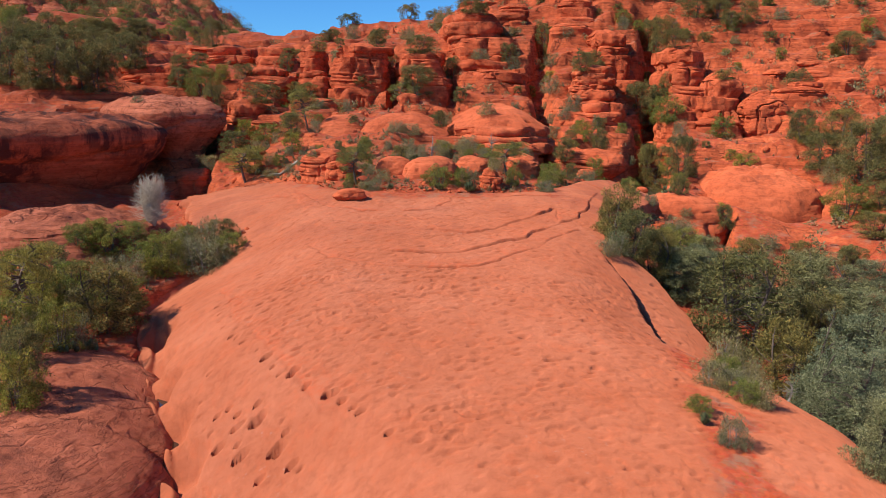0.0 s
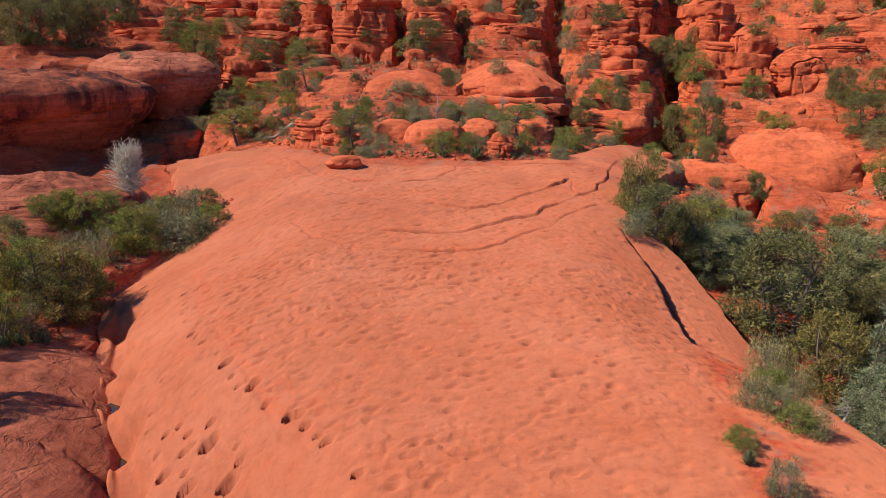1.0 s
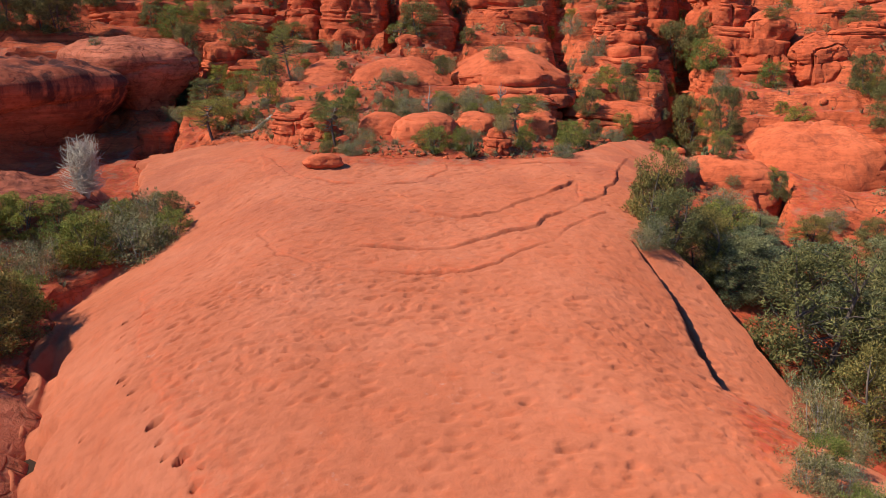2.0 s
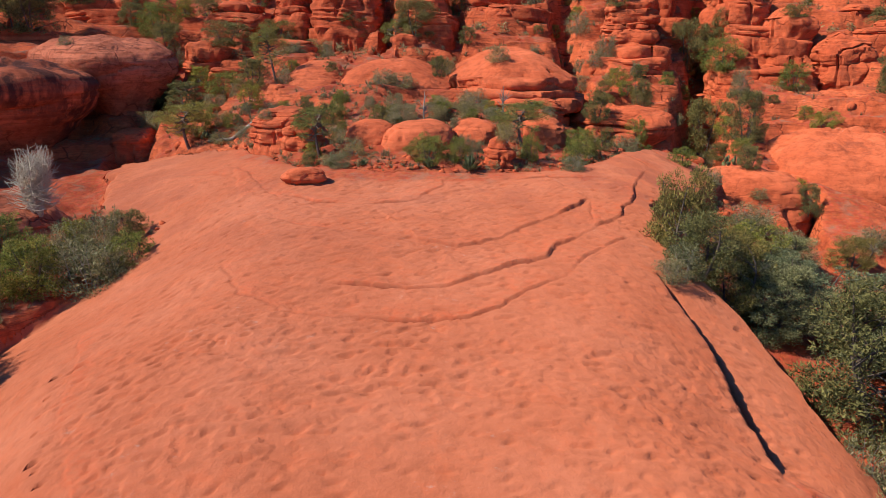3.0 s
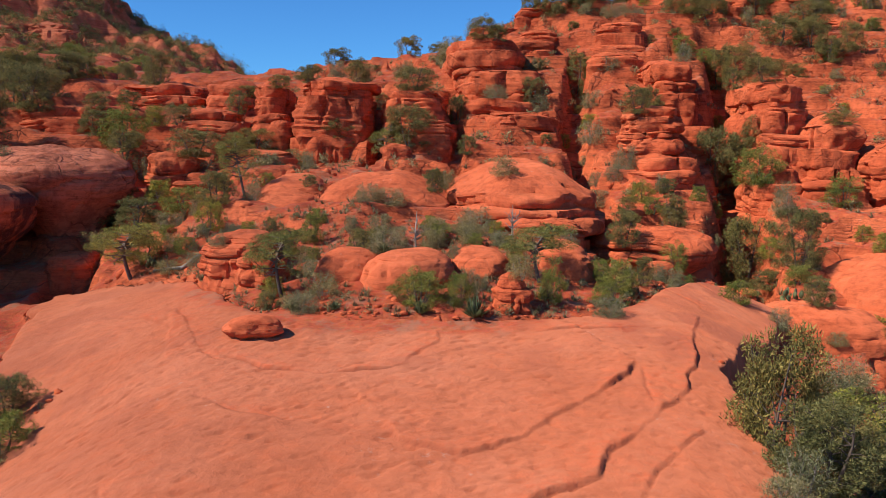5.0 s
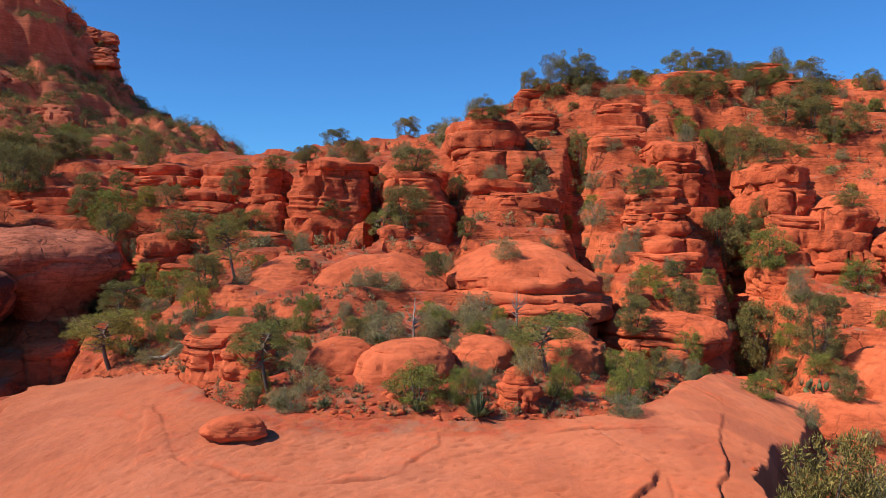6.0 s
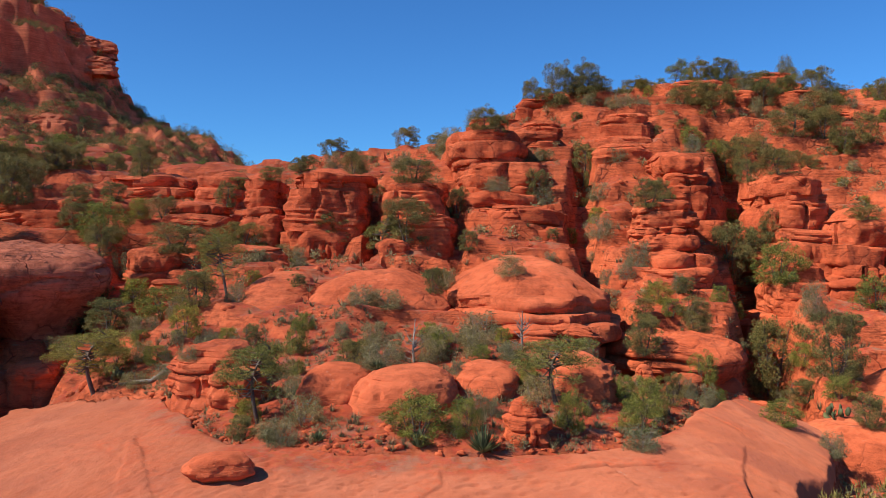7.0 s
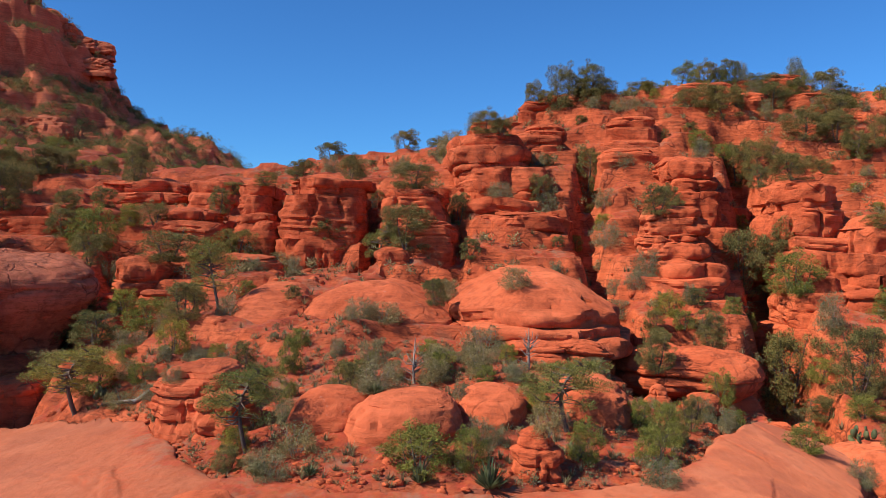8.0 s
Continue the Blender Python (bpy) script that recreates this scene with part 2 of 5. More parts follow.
# heights of the hillside on a coarse plan (east, north)
PLAN_X = (-60, -36, -22, -14, -6, 2, 10, 16, 24, 40)
PLAN = {
    10: (-4, -3, -2.5, -3.5, -6, -6, -7, -9, -10, -7),
    30: (0, -0.5, -1.6, -2.6, -4, -4, -4, -5.5, -6.5, -3),
    45: (2, 1, 0.0, -1.2, 1.4, 1.8, -0.2, -3.2, -4, 0),
    50: (3, 1.5, -0.1, 0.5, 2.85, 2.85, 1.6, -2.2, -2.4, 1.8),
    54: (4, 2, -0.3, 1.0, 3.1, 3.1, 2.0, -1.4, -1.4, 3),
    62: (7, 4, 0.1, 2.3, 4.1, 3.9, 2.6, 0.3, 0.0, 5),
    70: (9, 6.5, 1.4, 5, 5.4, 5.2, 4.6, 3.5, 3, 7),
    82: (12, 9.5, 8, 8.2, 8.6, 9, 9.5, 8.5, 9, 12),
    98: (17, 14, 13, 13.5, 15.5, 18, 22, 23.4, 22.6, 22),
    125: (22, 18, 18, 18.5, 19.5, 20, 21, 22, 23, 24),
}


def hillside(x, y):
    rows = sorted(PLAN)
    cols = [curve(x, PLAN_X, PLAN[r], 5) for r in rows]
    total = 0
    for off in (-3, 0, 3):
        yy = np.clip(y + off, rows[0], rows[-1])
        h = 0
        for k in range(len(rows)):
            lo = rows[k - 1] if k else rows[0] - 1
            hi = rows[k + 1] if k + 1 < len(rows) else rows[-1] + 1
            w = np.where(yy < rows[k], (yy - lo) / (rows[k] - lo), (hi - yy) / (hi - rows[k]))
            h = h + np.clip(w, 0, 1) * cols[k]
        total = total + h / 3
    far = smooth(125, 260, y) + smooth(40, 160, np.abs(x)) * smooth(60, 200, np.hypot(x, y))
    return total - 14 * np.clip(far, 0, 1.2)


def run_edge(y):
    """The line of holes on the plan, between the dimpled back of the slab and its smooth western run."""
    return curve(y, (14, 17, 19, 21, 22.3, 24, 25.9, 27.7, 32.4, 36), (2.0, 0.4, -0.9, -2.2, -3.2, -4.6, -5.9, -7.4, -9.2, -10.3), 1.0)


def slab_height(x, y):
    """The bare slickrock dome: its long back, and its falls to the channel and to the gully."""
    back = curve(y, (-20, 5, 13, 20, 25, 35, 44, 50, 56), (-9, -3, -1.0, -0.3, 0.25, 1.25, 1.85, 2.45, 3.0), 4)
    xl = curve(y, (20, 22, 24, 26, 28, 32, 40, 48), (-0.5, -1.5, -2.5, -3.3, -4.2, -5.0, -6.0, -7.5), 2)
    sl = curve(y, (20, 24, 28, 32, 36, 40, 44, 50, 60), (0.35, 0.28, 0.31, 0.37, 0.42, 0.47, 0.44, 0.29, 0.2), 2)
    left = sl * 0.8 * np.logaddexp(0, (xl - x) / 0.8)
    # the smooth run below the line of holes falls more steeply to the channel
    left = left + 0.38 * (1 - smooth(30.5, 36, y)) * 0.35 * np.logaddexp(0, (run_edge(y) - x) / 0.35)
    xr = np.interp(y, (20, 26, 30, 38, 48, 58), (5.0, 4.9, 5.0, 6.6, 8.8, 10.4))
    sr = np.interp(y, (20, 23, 26, 30, 34, 40, 56), (0.22, 0.24, 0.34, 0.57, 0.6, 0.6, 0.4))
    right = sr * 1.0 * np.logaddexp(0, (x - xr) / 1.0)
    shoulder = 0.75 * 0.5 * np.logaddexp(0, (x - 11.6) / 0.5) * (1 - smooth(31, 35, y))
    return back - left - right - shoulder


# edges of the slab on the plan: north, west edge, east edge
SLAB_Y = (-8, 14, 20, 22, 25.5, 29, 32, 36, 39, 41, 43, 45.5, 48, 52, 57, 64)
SLAB_W = (-7.4, -7.7, -8.1, -8.5, -9.9, -11.3, -12.3, -13.9, -14.6, -13.6, -12.2, -12.8, -14.8, -16.5, -18.6, -20.5)
SLAB_E = (13, 13.2, 13.4, 13.4, 13.4, 13.2, 12.8, 11.6, 10.2, 9.4, 9.1, 9.3, 10.2, 13.0, 15.6, 17)


def slab_north(x):
    """North limit of the slab: the foot of the planted slope, which bulges towards the slab in the middle."""
    return curve(x, (-21, -15, -11, -8.5, -6.8, -4.6, -2.5, 1.5, 4, 6, 7.5, 9, 12, 16), (66, 61, 58.5, 54.5, 51.4, 50.0, 49.4, 49.1, 49.6, 51, 51.6, 55, 59, 61), 1.0)


def slab_cover(x, y):
    """1 on the bare slab, 0 off it."""
    edge = 0.35 * fbm(x * 0.5, y * 0.5, 0, 3, 5)
    w = curve(y, SLAB_Y, SLAB_W, 1.2) + edge
    e = curve(y, SLAB_Y, SLAB_E, 1.2) + edge
    n = slab_north(x) + edge
    return smooth(0.0, 0.5, x - w) * smooth(0.0, 0.5, e - x) * smooth(0.0, 0.9, n - y)


def way_to(x, y, line):
    """Distance to a line on the plan, signed: plus on its left hand, walking along it."""
    best = np.full(np.shape(x), 1e9)
    sign = np.ones(np.shape(x))
    for (ax, ay), (bx, by) in zip(line[:-1], line[1:]):
        dx, dy = bx - ax, by - ay
        k = np.clip(((x - ax) * dx + (y - ay) * dy) / (dx * dx + dy * dy), 0, 1)
        d = np.hypot(x - ax - k * dx, y - ay - k * dy)
        near = d < best
        sign = np.where(near, np.sign(dx * (y - ay) - dy * (x - ax) + 1e-9), sign)
        best = np.where(near, d, best)
    return best * sign


CHANNEL = ((-13.2, 38.0), (-12.5, 35.0), (-11.2, 30.9), (-10.75, 29.3), (-10.1, 28.2), (-9.65, 26.8), (-8.95, 25.5), (-7.75, 23.3), (-7.3, 21.7), (-7.1, 18.0), (-7, 12.0))


def channel(x, y):
    """The water-worn channel along the west edge of the slab, with potholes strung along it."""
    d = np.abs(way_to(x, y, CHANNEL))
    pot = sum(np.exp(-((y - at) / 0.6) ** 2) for at in (33.6, 30.8, 28.2, 25.5, 23.4, 21.6, 19.5))
    width = 0.28 + 0.42 * pot
    return (0.3 + 0.6 * pot) * (1 - smooth(0.45, 1.25, d / width)) * (1 - smooth(35, 38, y))


# clefts that run down the hillside: line on the plan, depth, half width
GULLIES = (
    (((8.6, 60), (9.0, 66), (9.3, 74), (9.6, 82), (10.4, 90)), 3.2, 1.3),
    (((15.2, 61), (17.0, 68), (19.6, 76), (21.0, 84), (22.4, 92)), 4.2, 2.0),
    (((-5.0, 78), (-5.0, 89)), 2.6, 0.9),
    (((0.9, 77), (0.7, 90)), 1.8, 1.1),
    (((-19.5, 63), (-21.0, 76), (-22.0, 84)), 1.8, 1.6),
    (((-11.2, 79), (-11.1, 88)), 1.8, 0.6),
    (((-15.6, 79), (-15.3, 90)), 1.8, 0.9),
    (((27.4, 70), (27.6, 78)), 2.0, 0.9),
    (((9.6, 61.5), (13.6, 63.0)), 1.7, 1.6),
    (((17.4, 50), (19.0, 55), (20.2, 61)), 2.0, 1.0),
)


def height(x, y):
    x, y = np.asarray(x, float), np.asarray(y, float)
    hill = hillside(x, y)
    rough = smooth(44, 62, y) + smooth(14, 20, np.abs(x))
    rough = np.clip(rough, 0, 1)
    near = 1 - smooth(120, 200, np.hypot(x, y - 40))
    h = hill + rough * (0.9 * fbm(x / 9, y / 9, 0, 3, 11) + 0.22 * fbm(x / 1.7, y / 1.7, 0, 3, 21))
    # ledges of the bedded hillside, in two thicknesses
    steep = smooth(58, 72, y) * near
    for thick, share, sd in ((1.7, 0.7, 31), (0.55, 0.5, 33)):
        level = h / thick + 0.6 * vnoise(x / 7, y / 7, 0, sd) + 0.25 * vnoise(x / 1.6, y / 1.6, 0, sd + 1)
        part = level - np.floor(level)
        h = h + steep * thick * share * (smooth(0.5, 0.8, part) - part)
    for line, depth, width in GULLIES:
        d = np.abs(way_to(x + 0.5 * vnoise(x / 3, y / 3, 0, 35), y, line))
        h = h - depth * (1 - smooth(0.25, 1.0, d / width))
    h = h - channel(x, y)
    cover = slab_cover(x, y)
    slab = slab_height(x, y) - channel(x, y)
    return h * (1 - cover) + slab * cover

# ---- land meshes ----
def sheet(name, verts, quads, mat, attributes=(), parent=None, crisp=0):
    """A mesh object from arrays of corners and four-sided faces, shaded smooth."""
    me = bpy.data.meshes.new(name)
    me.vertices.add(len(verts))
    me.vertices.foreach_set("co", np.asarray(verts, np.float32).ravel())
    quads = np.asarray(quads, np.int32)
    me.loops.add(quads.size)
    me.loops.foreach_set("vertex_index", quads.ravel())
    me.polygons.add(len(quads))
    me.polygons.foreach_set("loop_start", np.arange(0, quads.size, quads.shape[1], dtype=np.int32))
    me.polygons.foreach_set("use_smooth", np.ones(len(quads), bool))
    me.update(calc_edges=True)
    me.validate()
    if crisp:
        me.set_sharp_from_angle(angle=radians(crisp))
    for key, values in attributes:
        me.attributes.new(key, "FLOAT", "POINT").data.foreach_set("value", np.asarray(values, np.float32))
    me.materials.append(mat)
    ob = new(name, me)
    if parent:
        ob.parent = parent
    return ob


def grid_faces(nx, ny, keep=None):
    i = np.arange(nx * ny).reshape(ny, nx)
    q = np.stack([i[:-1, :-1], i[:-1, 1:], i[1:, 1:], i[1:, :-1]], -1).reshape(-1, 4)
    return q if keep is None else q[keep.ravel()]


def stations(near0, near1, step, mid0, mid1, midstep, far):
    """Grid lines, close together where the camera passes and wide apart towards the horizon."""
    def out(a):
        places, s = [], midstep
        while a < far:
            s *= 1.25
            a += s
            places.append(a)
        return np.array(places)
    return np.concatenate([-out(-mid0)[::-1], np.arange(mid0, near0, midstep), np.arange(near0, near1, step), np.arange(near1, mid1, midstep), out(mid1)])


gx = stations(-24.0, 32.0, 0.24, -46, 48, 0.4, 3500)
gy = stations(48.0, 104.0, 0.24, 2, 114, 0.4, 3500)
GX, GY = np.meshgrid(gx, gy)
GZ = height(GX, GY)
COVER = slab_cover(GX, GY)
slope = np.hypot(np.gradient(GZ, gx, axis=1), np.gradient(GZ, gy, axis=0))
SOIL = (1 - COVER) * np.clip(1 - smooth(0.45, 1.0, slope + 0.35 * fbm(GX / 3, GY / 3, 0, 3, 77)), 0, 1)
deep = GZ - 0.6 * smooth(0.55, 0.8, COVER)
ground = sheet("ground", np.stack([GX, GY, deep], -1).reshape(-1, 3), grid_faces(len(gx), len(gy)), LAND, [("soil", SOIL.ravel())], crisp=38)
tagged(ground, "red soil and ledgy sandstone hillside with dry litter", "ground", kind="structure")

# ---- the slab: its dimples, lips of peeled layers, cracks and potholes ----
LIPS = (
    # line on the plan, rise of the layer behind it, depth of the crack
    (((-6.6, 38.5), (-5.9, 37.0), (-5.1, 35.2), (-3.5, 33.6), (-2.2, 33.2), (-0.8, 33.0), (0.6, 33.0), (1.5, 33.3), (2.3, 34.0), (2.9, 35.0), (4.3, 36.5), (4.8, 37.8), (6.4, 40.3), (7.3, 41.5)), 0.045, 0.11),
    (((-3.0, 35.7), (-1.6, 35.3), (-0.3, 35.1), (0.8, 35.3), (1.8, 36.3), (3.1, 37.3), (3.9, 37.9), (4.2, 39.1), (5.7, 41.0), (6.3, 42.1), (7.3, 43.5), (7.6, 44.7), (8.4, 46.6), (8.7, 48.3), (9.9, 51.8)), 0.11, 0.09),
    (((-0.9, 41.0), (-0.3, 39.6), (1.0, 38.8), (1.9, 39.4), (2.6, 40.0), (3.3, 41.1), (4.4, 42.2), (5.8, 44.1), (6.3, 45.5), (5.7, 46.7)), 0.2, 0.06),
    (((-6.1, 45.9), (-4.4, 44.5), (-2.8, 43.9), (-1.0, 44.3), (0.0, 45.2)), 0.07, 0.08),
    (((-0.6, 44.6), (0.5, 46.8), (0.3, 48.6)), 0.03, 0.03),
    (((-6.3, 43.1), (-4.7, 41.6), (-3.2, 40.9), (-2.3, 40.4)), -0.06, 0.1),
    (((6.4, 45.5), (5.9, 41.5)), 0.0, 0.06),
    (((-10.2, 36.5), (-7.9, 30.2), (-4.7, 24.1), (-2.6, 20.8)), 0.05, 0.03),
    (((8.5, 55.5), (9.6, 53.8), (10.4, 51.9)), 0.04, 0.07),
    (((11.0, 58.5), (12.0, 56.0), (12.4, 53.6)), 0.04, 0.09),
    (((3.2, 47.6), (5.2, 48.3), (7.6, 48.9)), 0.05, 0.05),
    (((-13.7, 55.0), (-12.4, 53.3), (-10.7, 52.0), (-9.5, 50.5), (-8.6, 49.0)), 0.09, 0.06),
    (((-12.8, 52.3), (-11.6, 51.4), (-10.2, 50.5)), 0.06, 0.06),
    (((-9.9, 52.8), (-8.6, 50.2), (-7.9, 48.6), (-7.3, 47.3), (-6.6, 46.1), (-5.5, 44.9)), -0.06, 0.0),
    (((-9.7, 52.0), (-8.6, 48.6), (-7.6, 45.7)), 0.07, 0.0),
)
STEP = ((7.2, 41.5), (7.4, 39.8), (7.59, 38.25), (7.82, 36.96), (7.95, 36.04), (8.08, 35.21), (8.15, 34.29), (8.21, 33.42), (8.16, 32.33), (8.15, 31.51), (8.14, 30.93))
HOLES = ((-9.3, 32.9, 0.1), (-8.87, 31.6, 0.06), (-8.65, 30.69, 0.05), (-8.25, 29.75, 0.05), (-7.58, 28.34, 0.1), (-7.32, 27.96, 0.05), (-6.99, 27.43, 0.07), (-6.22, 26.44, 0.05), (-5.81, 25.74, 0.13), (-5.41, 25.02, 0.07), (-5.11, 24.45, 0.06), (-4.61, 24.19, 0.16), (-4.06, 23.7, 0.05), (-4.04, 23.25, 0.09), (-3.23, 22.41, 0.17), (-2.85, 21.93, 0.1), (-2.48, 21.49, 0.08), (-2.26, 21.18, 0.1), (-1.35, 19.85, 0.12))
POTS = ((-5.52, 23.09, 0.19), (-6.22, 23.32, 0.11), (-7.07, 24.31, 0.08), (-6.69, 24.32, 0.07), (-6.31, 23.83, 0.08), (-6.0, 23.38, 0.06), (-7.91, 25.49, 0.05), (-7.95, 26.72, 0.06), (-5.64, 23.72, 0.09), (-4.67, 22.5, 0.06), (-4.47, 22.02, 0.09), (-4.65, 21.63, 0.19), (-5.84, 22.19, 0.16), (-6.03, 22.68, 0.06), (-6.7, 23.0, 0.13), (-4.07, 20.77, 0.12), (-3.77, 20.43, 0.06), (-7.15, 23.79, 0.07), (-7.8, 24.85, 0.05), (-7.44, 24.09, 0.04), (-5.03, 21.01, 0.1), (-5.36, 23.23, 0.06))

sx_, sy_ = np.concatenate([np.arange(-21.5, -14, 0.12), np.arange(-14, 14, 0.054), np.arange(14, 17.6, 0.12)]), np.concatenate([np.arange(-8, 15, 0.3), np.arange(15, 17, 0.08), np.arange(17, 31, 0.055), np.arange(31, 50, 0.052), np.arange(50, 67.5, 0.1)])
SX, SY = np.meshgrid(sx_, sy_)
SC = slab_cover(SX, SY)
SZ = height(SX, SY)
wob_x = SX + 0.08 * fbm(SX * 0.9, SY * 0.9, 0, 4, 61)
wob_y = SY + 0.08 * fbm(SX * 0.9, SY * 0.9, 0, 4, 67)
FADE = np.clip(0.8 + 0.7 * vnoise(SX * 0.7, SY * 0.7, 0, 71), 0.3, 1.15)


def window(x0, x1, y0, y1):
    """The part of the slab's grid between two places."""
    return np.ix_(np.where((sy_ > y0) & (sy_ < y1))[0], np.where((sx_ > x0) & (sx_ < x1))[0])


CRACK = np.zeros(SX.shape)
RAW = np.zeros(SX.shape)
for line, rise, depth in LIPS:
    px, py = zip(*line)
    w = window(min(px) - 5, max(px) + 5, min(py) - 5, max(py) + 5)
    d = way_to(wob_x[w], wob_y[w], line)
    ends = np.minimum(np.hypot(SX[w] - px[0], SY[w] - py[0]), np.hypot(SX[w] - px[-1], SY[w] - py[-1]))
    fade = smooth(0.0, 1.2, ends) * FADE[w]
    SZ[w] += fade * (rise * smooth(-0.05, 0.06, d) * np.exp(-np.clip(d, 0, None) / 1.1) - 0.75 * depth * np.clip(1.0 + 0.7 * vnoise(SX[w] * 1.3, SY[w] * 1.3, 0, 73), 0.5, 1.15) * np.exp(-(d / 0.042) ** 2))
    CRACK[w] = np.maximum(CRACK[w], np.clip(fade * depth / 0.07, 0, 1) * np.exp(-((d + 0.01) / 0.036) ** 2))
    RAW[w] = np.maximum(RAW[w], fade * smooth(-0.1, 0.1, d) * np.exp(-np.clip(d, 0, None) / 0.55))
# the eastern step: a deep open crack with the rock beyond it let down
w = window(4, 17, 27, 44)
d = way_to(wob_x[w], wob_y[w], STEP)
along = smooth(28.6, 30.5, SY[w]) * (1 - smooth(36.8, 39.0, SY[w]))
SZ[w] -= along * (0.55 * smooth(0.0, 0.16, d) * np.exp(-np.clip(d, 0, None) / 2.2) + 0.8 * np.exp(-((d - 0.14) / 0.15) ** 2))
# solution holes, steep on their uphill side
for hx, hy, r in HOLES + POTS:
    w = window(hx - 0.8, hx + 0.8, hy - 0.8, hy + 0.8)
    q = np.hypot((SX[w] - hx) / 1.35, SY[w] - hy) * (1 + 0.2 * vnoise(SX[w] * 5, SY[w] * 5, 0, 83)) / (r * 1.15)
    SZ[w] -= 2.5 * r * (1 - smooth(0.78, 1.0, q))
# short scooped pits, each with a sharp upper lip
pit = np.random.default_rng(19)
for k in range(2300):
    hx, hy = pit.uniform(-9, 10), pit.uniform(15.5, 49)
    if hx < float(run_edge(hy)) + 0.15:
        continue
    r, turn = pit.uniform(0.035, 0.10), pit.uniform(0.1, 0.8)
    w = window(hx - 0.6, hx + 0.6, hy - 0.6, hy + 0.6)
    u = (SX[w] - hx) * math.cos(turn) + (SY[w] - hy) * math.sin(turn)
    v = -(SX[w] - hx) * math.sin(turn) + (SY[w] - hy) * math.cos(turn)
    SZ[w] -= (0.8 if hy < 32 else 0.55) * r * np.exp(-(u / (r * 1.8)) ** 2) * np.exp(-np.where(v > 0, v / (r * 0.4), v / (r * 1.5)) ** 2)
# dimpled weathering over the back of the slab, smooth on the western run and on the peeled layers
dim = smooth(-0.4, 0.9, SX - run_edge(SY) - 0.3) * (1 - 0.6 * smooth(32.5, 34.5, SY)) * (1 - smooth(8, 10, SX))
wx, wy = SX * 3.3 + 0.7 * vnoise(SX, SY, 0, 91), SY * 4.4 + 0.7 * vnoise(SX, SY, 0, 92)
cell = vnoise(wx, wy, 0, 93) + 0.5 * vnoise(wx * 2.1, wy * 2.1, 0, 94)
SZ = SZ - dim * (0.06 * smooth(0.1, 0.55, cell) * np.clip(0.8 + 0.7 * vnoise(SX * 0.4, SY * 0.4, 0, 97), 0.2, 1.4) - 0.01 * cell)
SZ = SZ + 0.03 * fbm(SX * 0.45, SY * 0.45, 0, 3, 95) + 0.008 * fbm(SX * 3, SY * 3, 0, 2, 96)
SZ = SZ + 0.004 - 1.2 * (1 - smooth(0.28, 0.5, SC))
kept = SC > 0.28
# a strip of red grit between the back of the slab and its lower eastern flank
GRIT = smooth(0.1, 0.55, fbm(SX * 0.7, SY * 0.7, 0, 3, 98) + 0.5) * np.exp(-((SX - np.interp(SY, (15, 22, 30, 36), (6.8, 7.9, 9.2, 10.5))) / 0.85) ** 2) * (1 - smooth(27, 31, SY))
GRIT = np.clip(GRIT * 1.6, 0, 1)
# red soil washed down from the slope, and dark varnish over the north-eastern shoulder
wash = 1 - smooth(0.2, 2.6, slab_north(SX) - SY + 1.6 * fbm(SX * 0.6, SY * 0.6, 0, 3, 99))
GRIT = np.maximum(GRIT, 0.85 * wash * smooth(-14, -9, SX) * (1 - smooth(9, 12, SX)))
PATINA = smooth(-0.25, 0.35, fbm(SX * 0.5, SY * 0.5, 0, 4, 101)) * smooth(4.5, 8.0, SX) * smooth(43.5, 48, SY)
PATINA = np.maximum(PATINA, 0.5 * smooth(0.25, 0.7, fbm(SX * 0.4, SY * 0.4, 0, 4, 103)) * smooth(36, 44, SY))
keep = kept[:-1, :-1] | kept[:-1, 1:] | kept[1:, 1:] | kept[1:, :-1]
slab = sheet("slickrock_slab", np.stack([SX, SY, SZ], -1).reshape(-1, 3), grid_faces(len(sx_), len(sy_), keep), SLICKROCK, [("soil", GRIT.ravel()), ("crack", CRACK.ravel()), ("raw", RAW.ravel()), ("patina", PATINA.ravel())], crisp=75)
tagged(slab, "broad bare slab of smooth orange-red slickrock, dimpled and cracked", "rock slab", kind="structure")


# ---- rocks ----
SUPPORTS = []


def bears(verts, quads, at):
    """Notes a rock on which plants may stand: its box on the plan and its faces."""
    w = np.asarray(verts) + at
    SUPPORTS.append((w[:, 0].min(), w[:, 0].max(), w[:, 1].min(), w[:, 1].max(), BVHTree.FromPolygons(w.tolist(), quads.tolist())))


def footing(x, y, z=None, base=None):
    """The height of the surface nearest to z at a place, or of the uppermost one. base: the land's own height, where known."""
    found = [float(height(x, y)) if base is None else base]
    for x0, x1, y0, y1, tree in SUPPORTS:
        if x0 < x < x1 and y0 < y < y1:
            hit = tree.ray_cast(Vector((x, y, 60)), Vector((0, 0, -1)))[0]
            if hit:
                found.append(hit.z)
    return max(found) if z is None else min((f for f in found if f >= found[0] - 0.3), key=lambda f: abs(f - z))


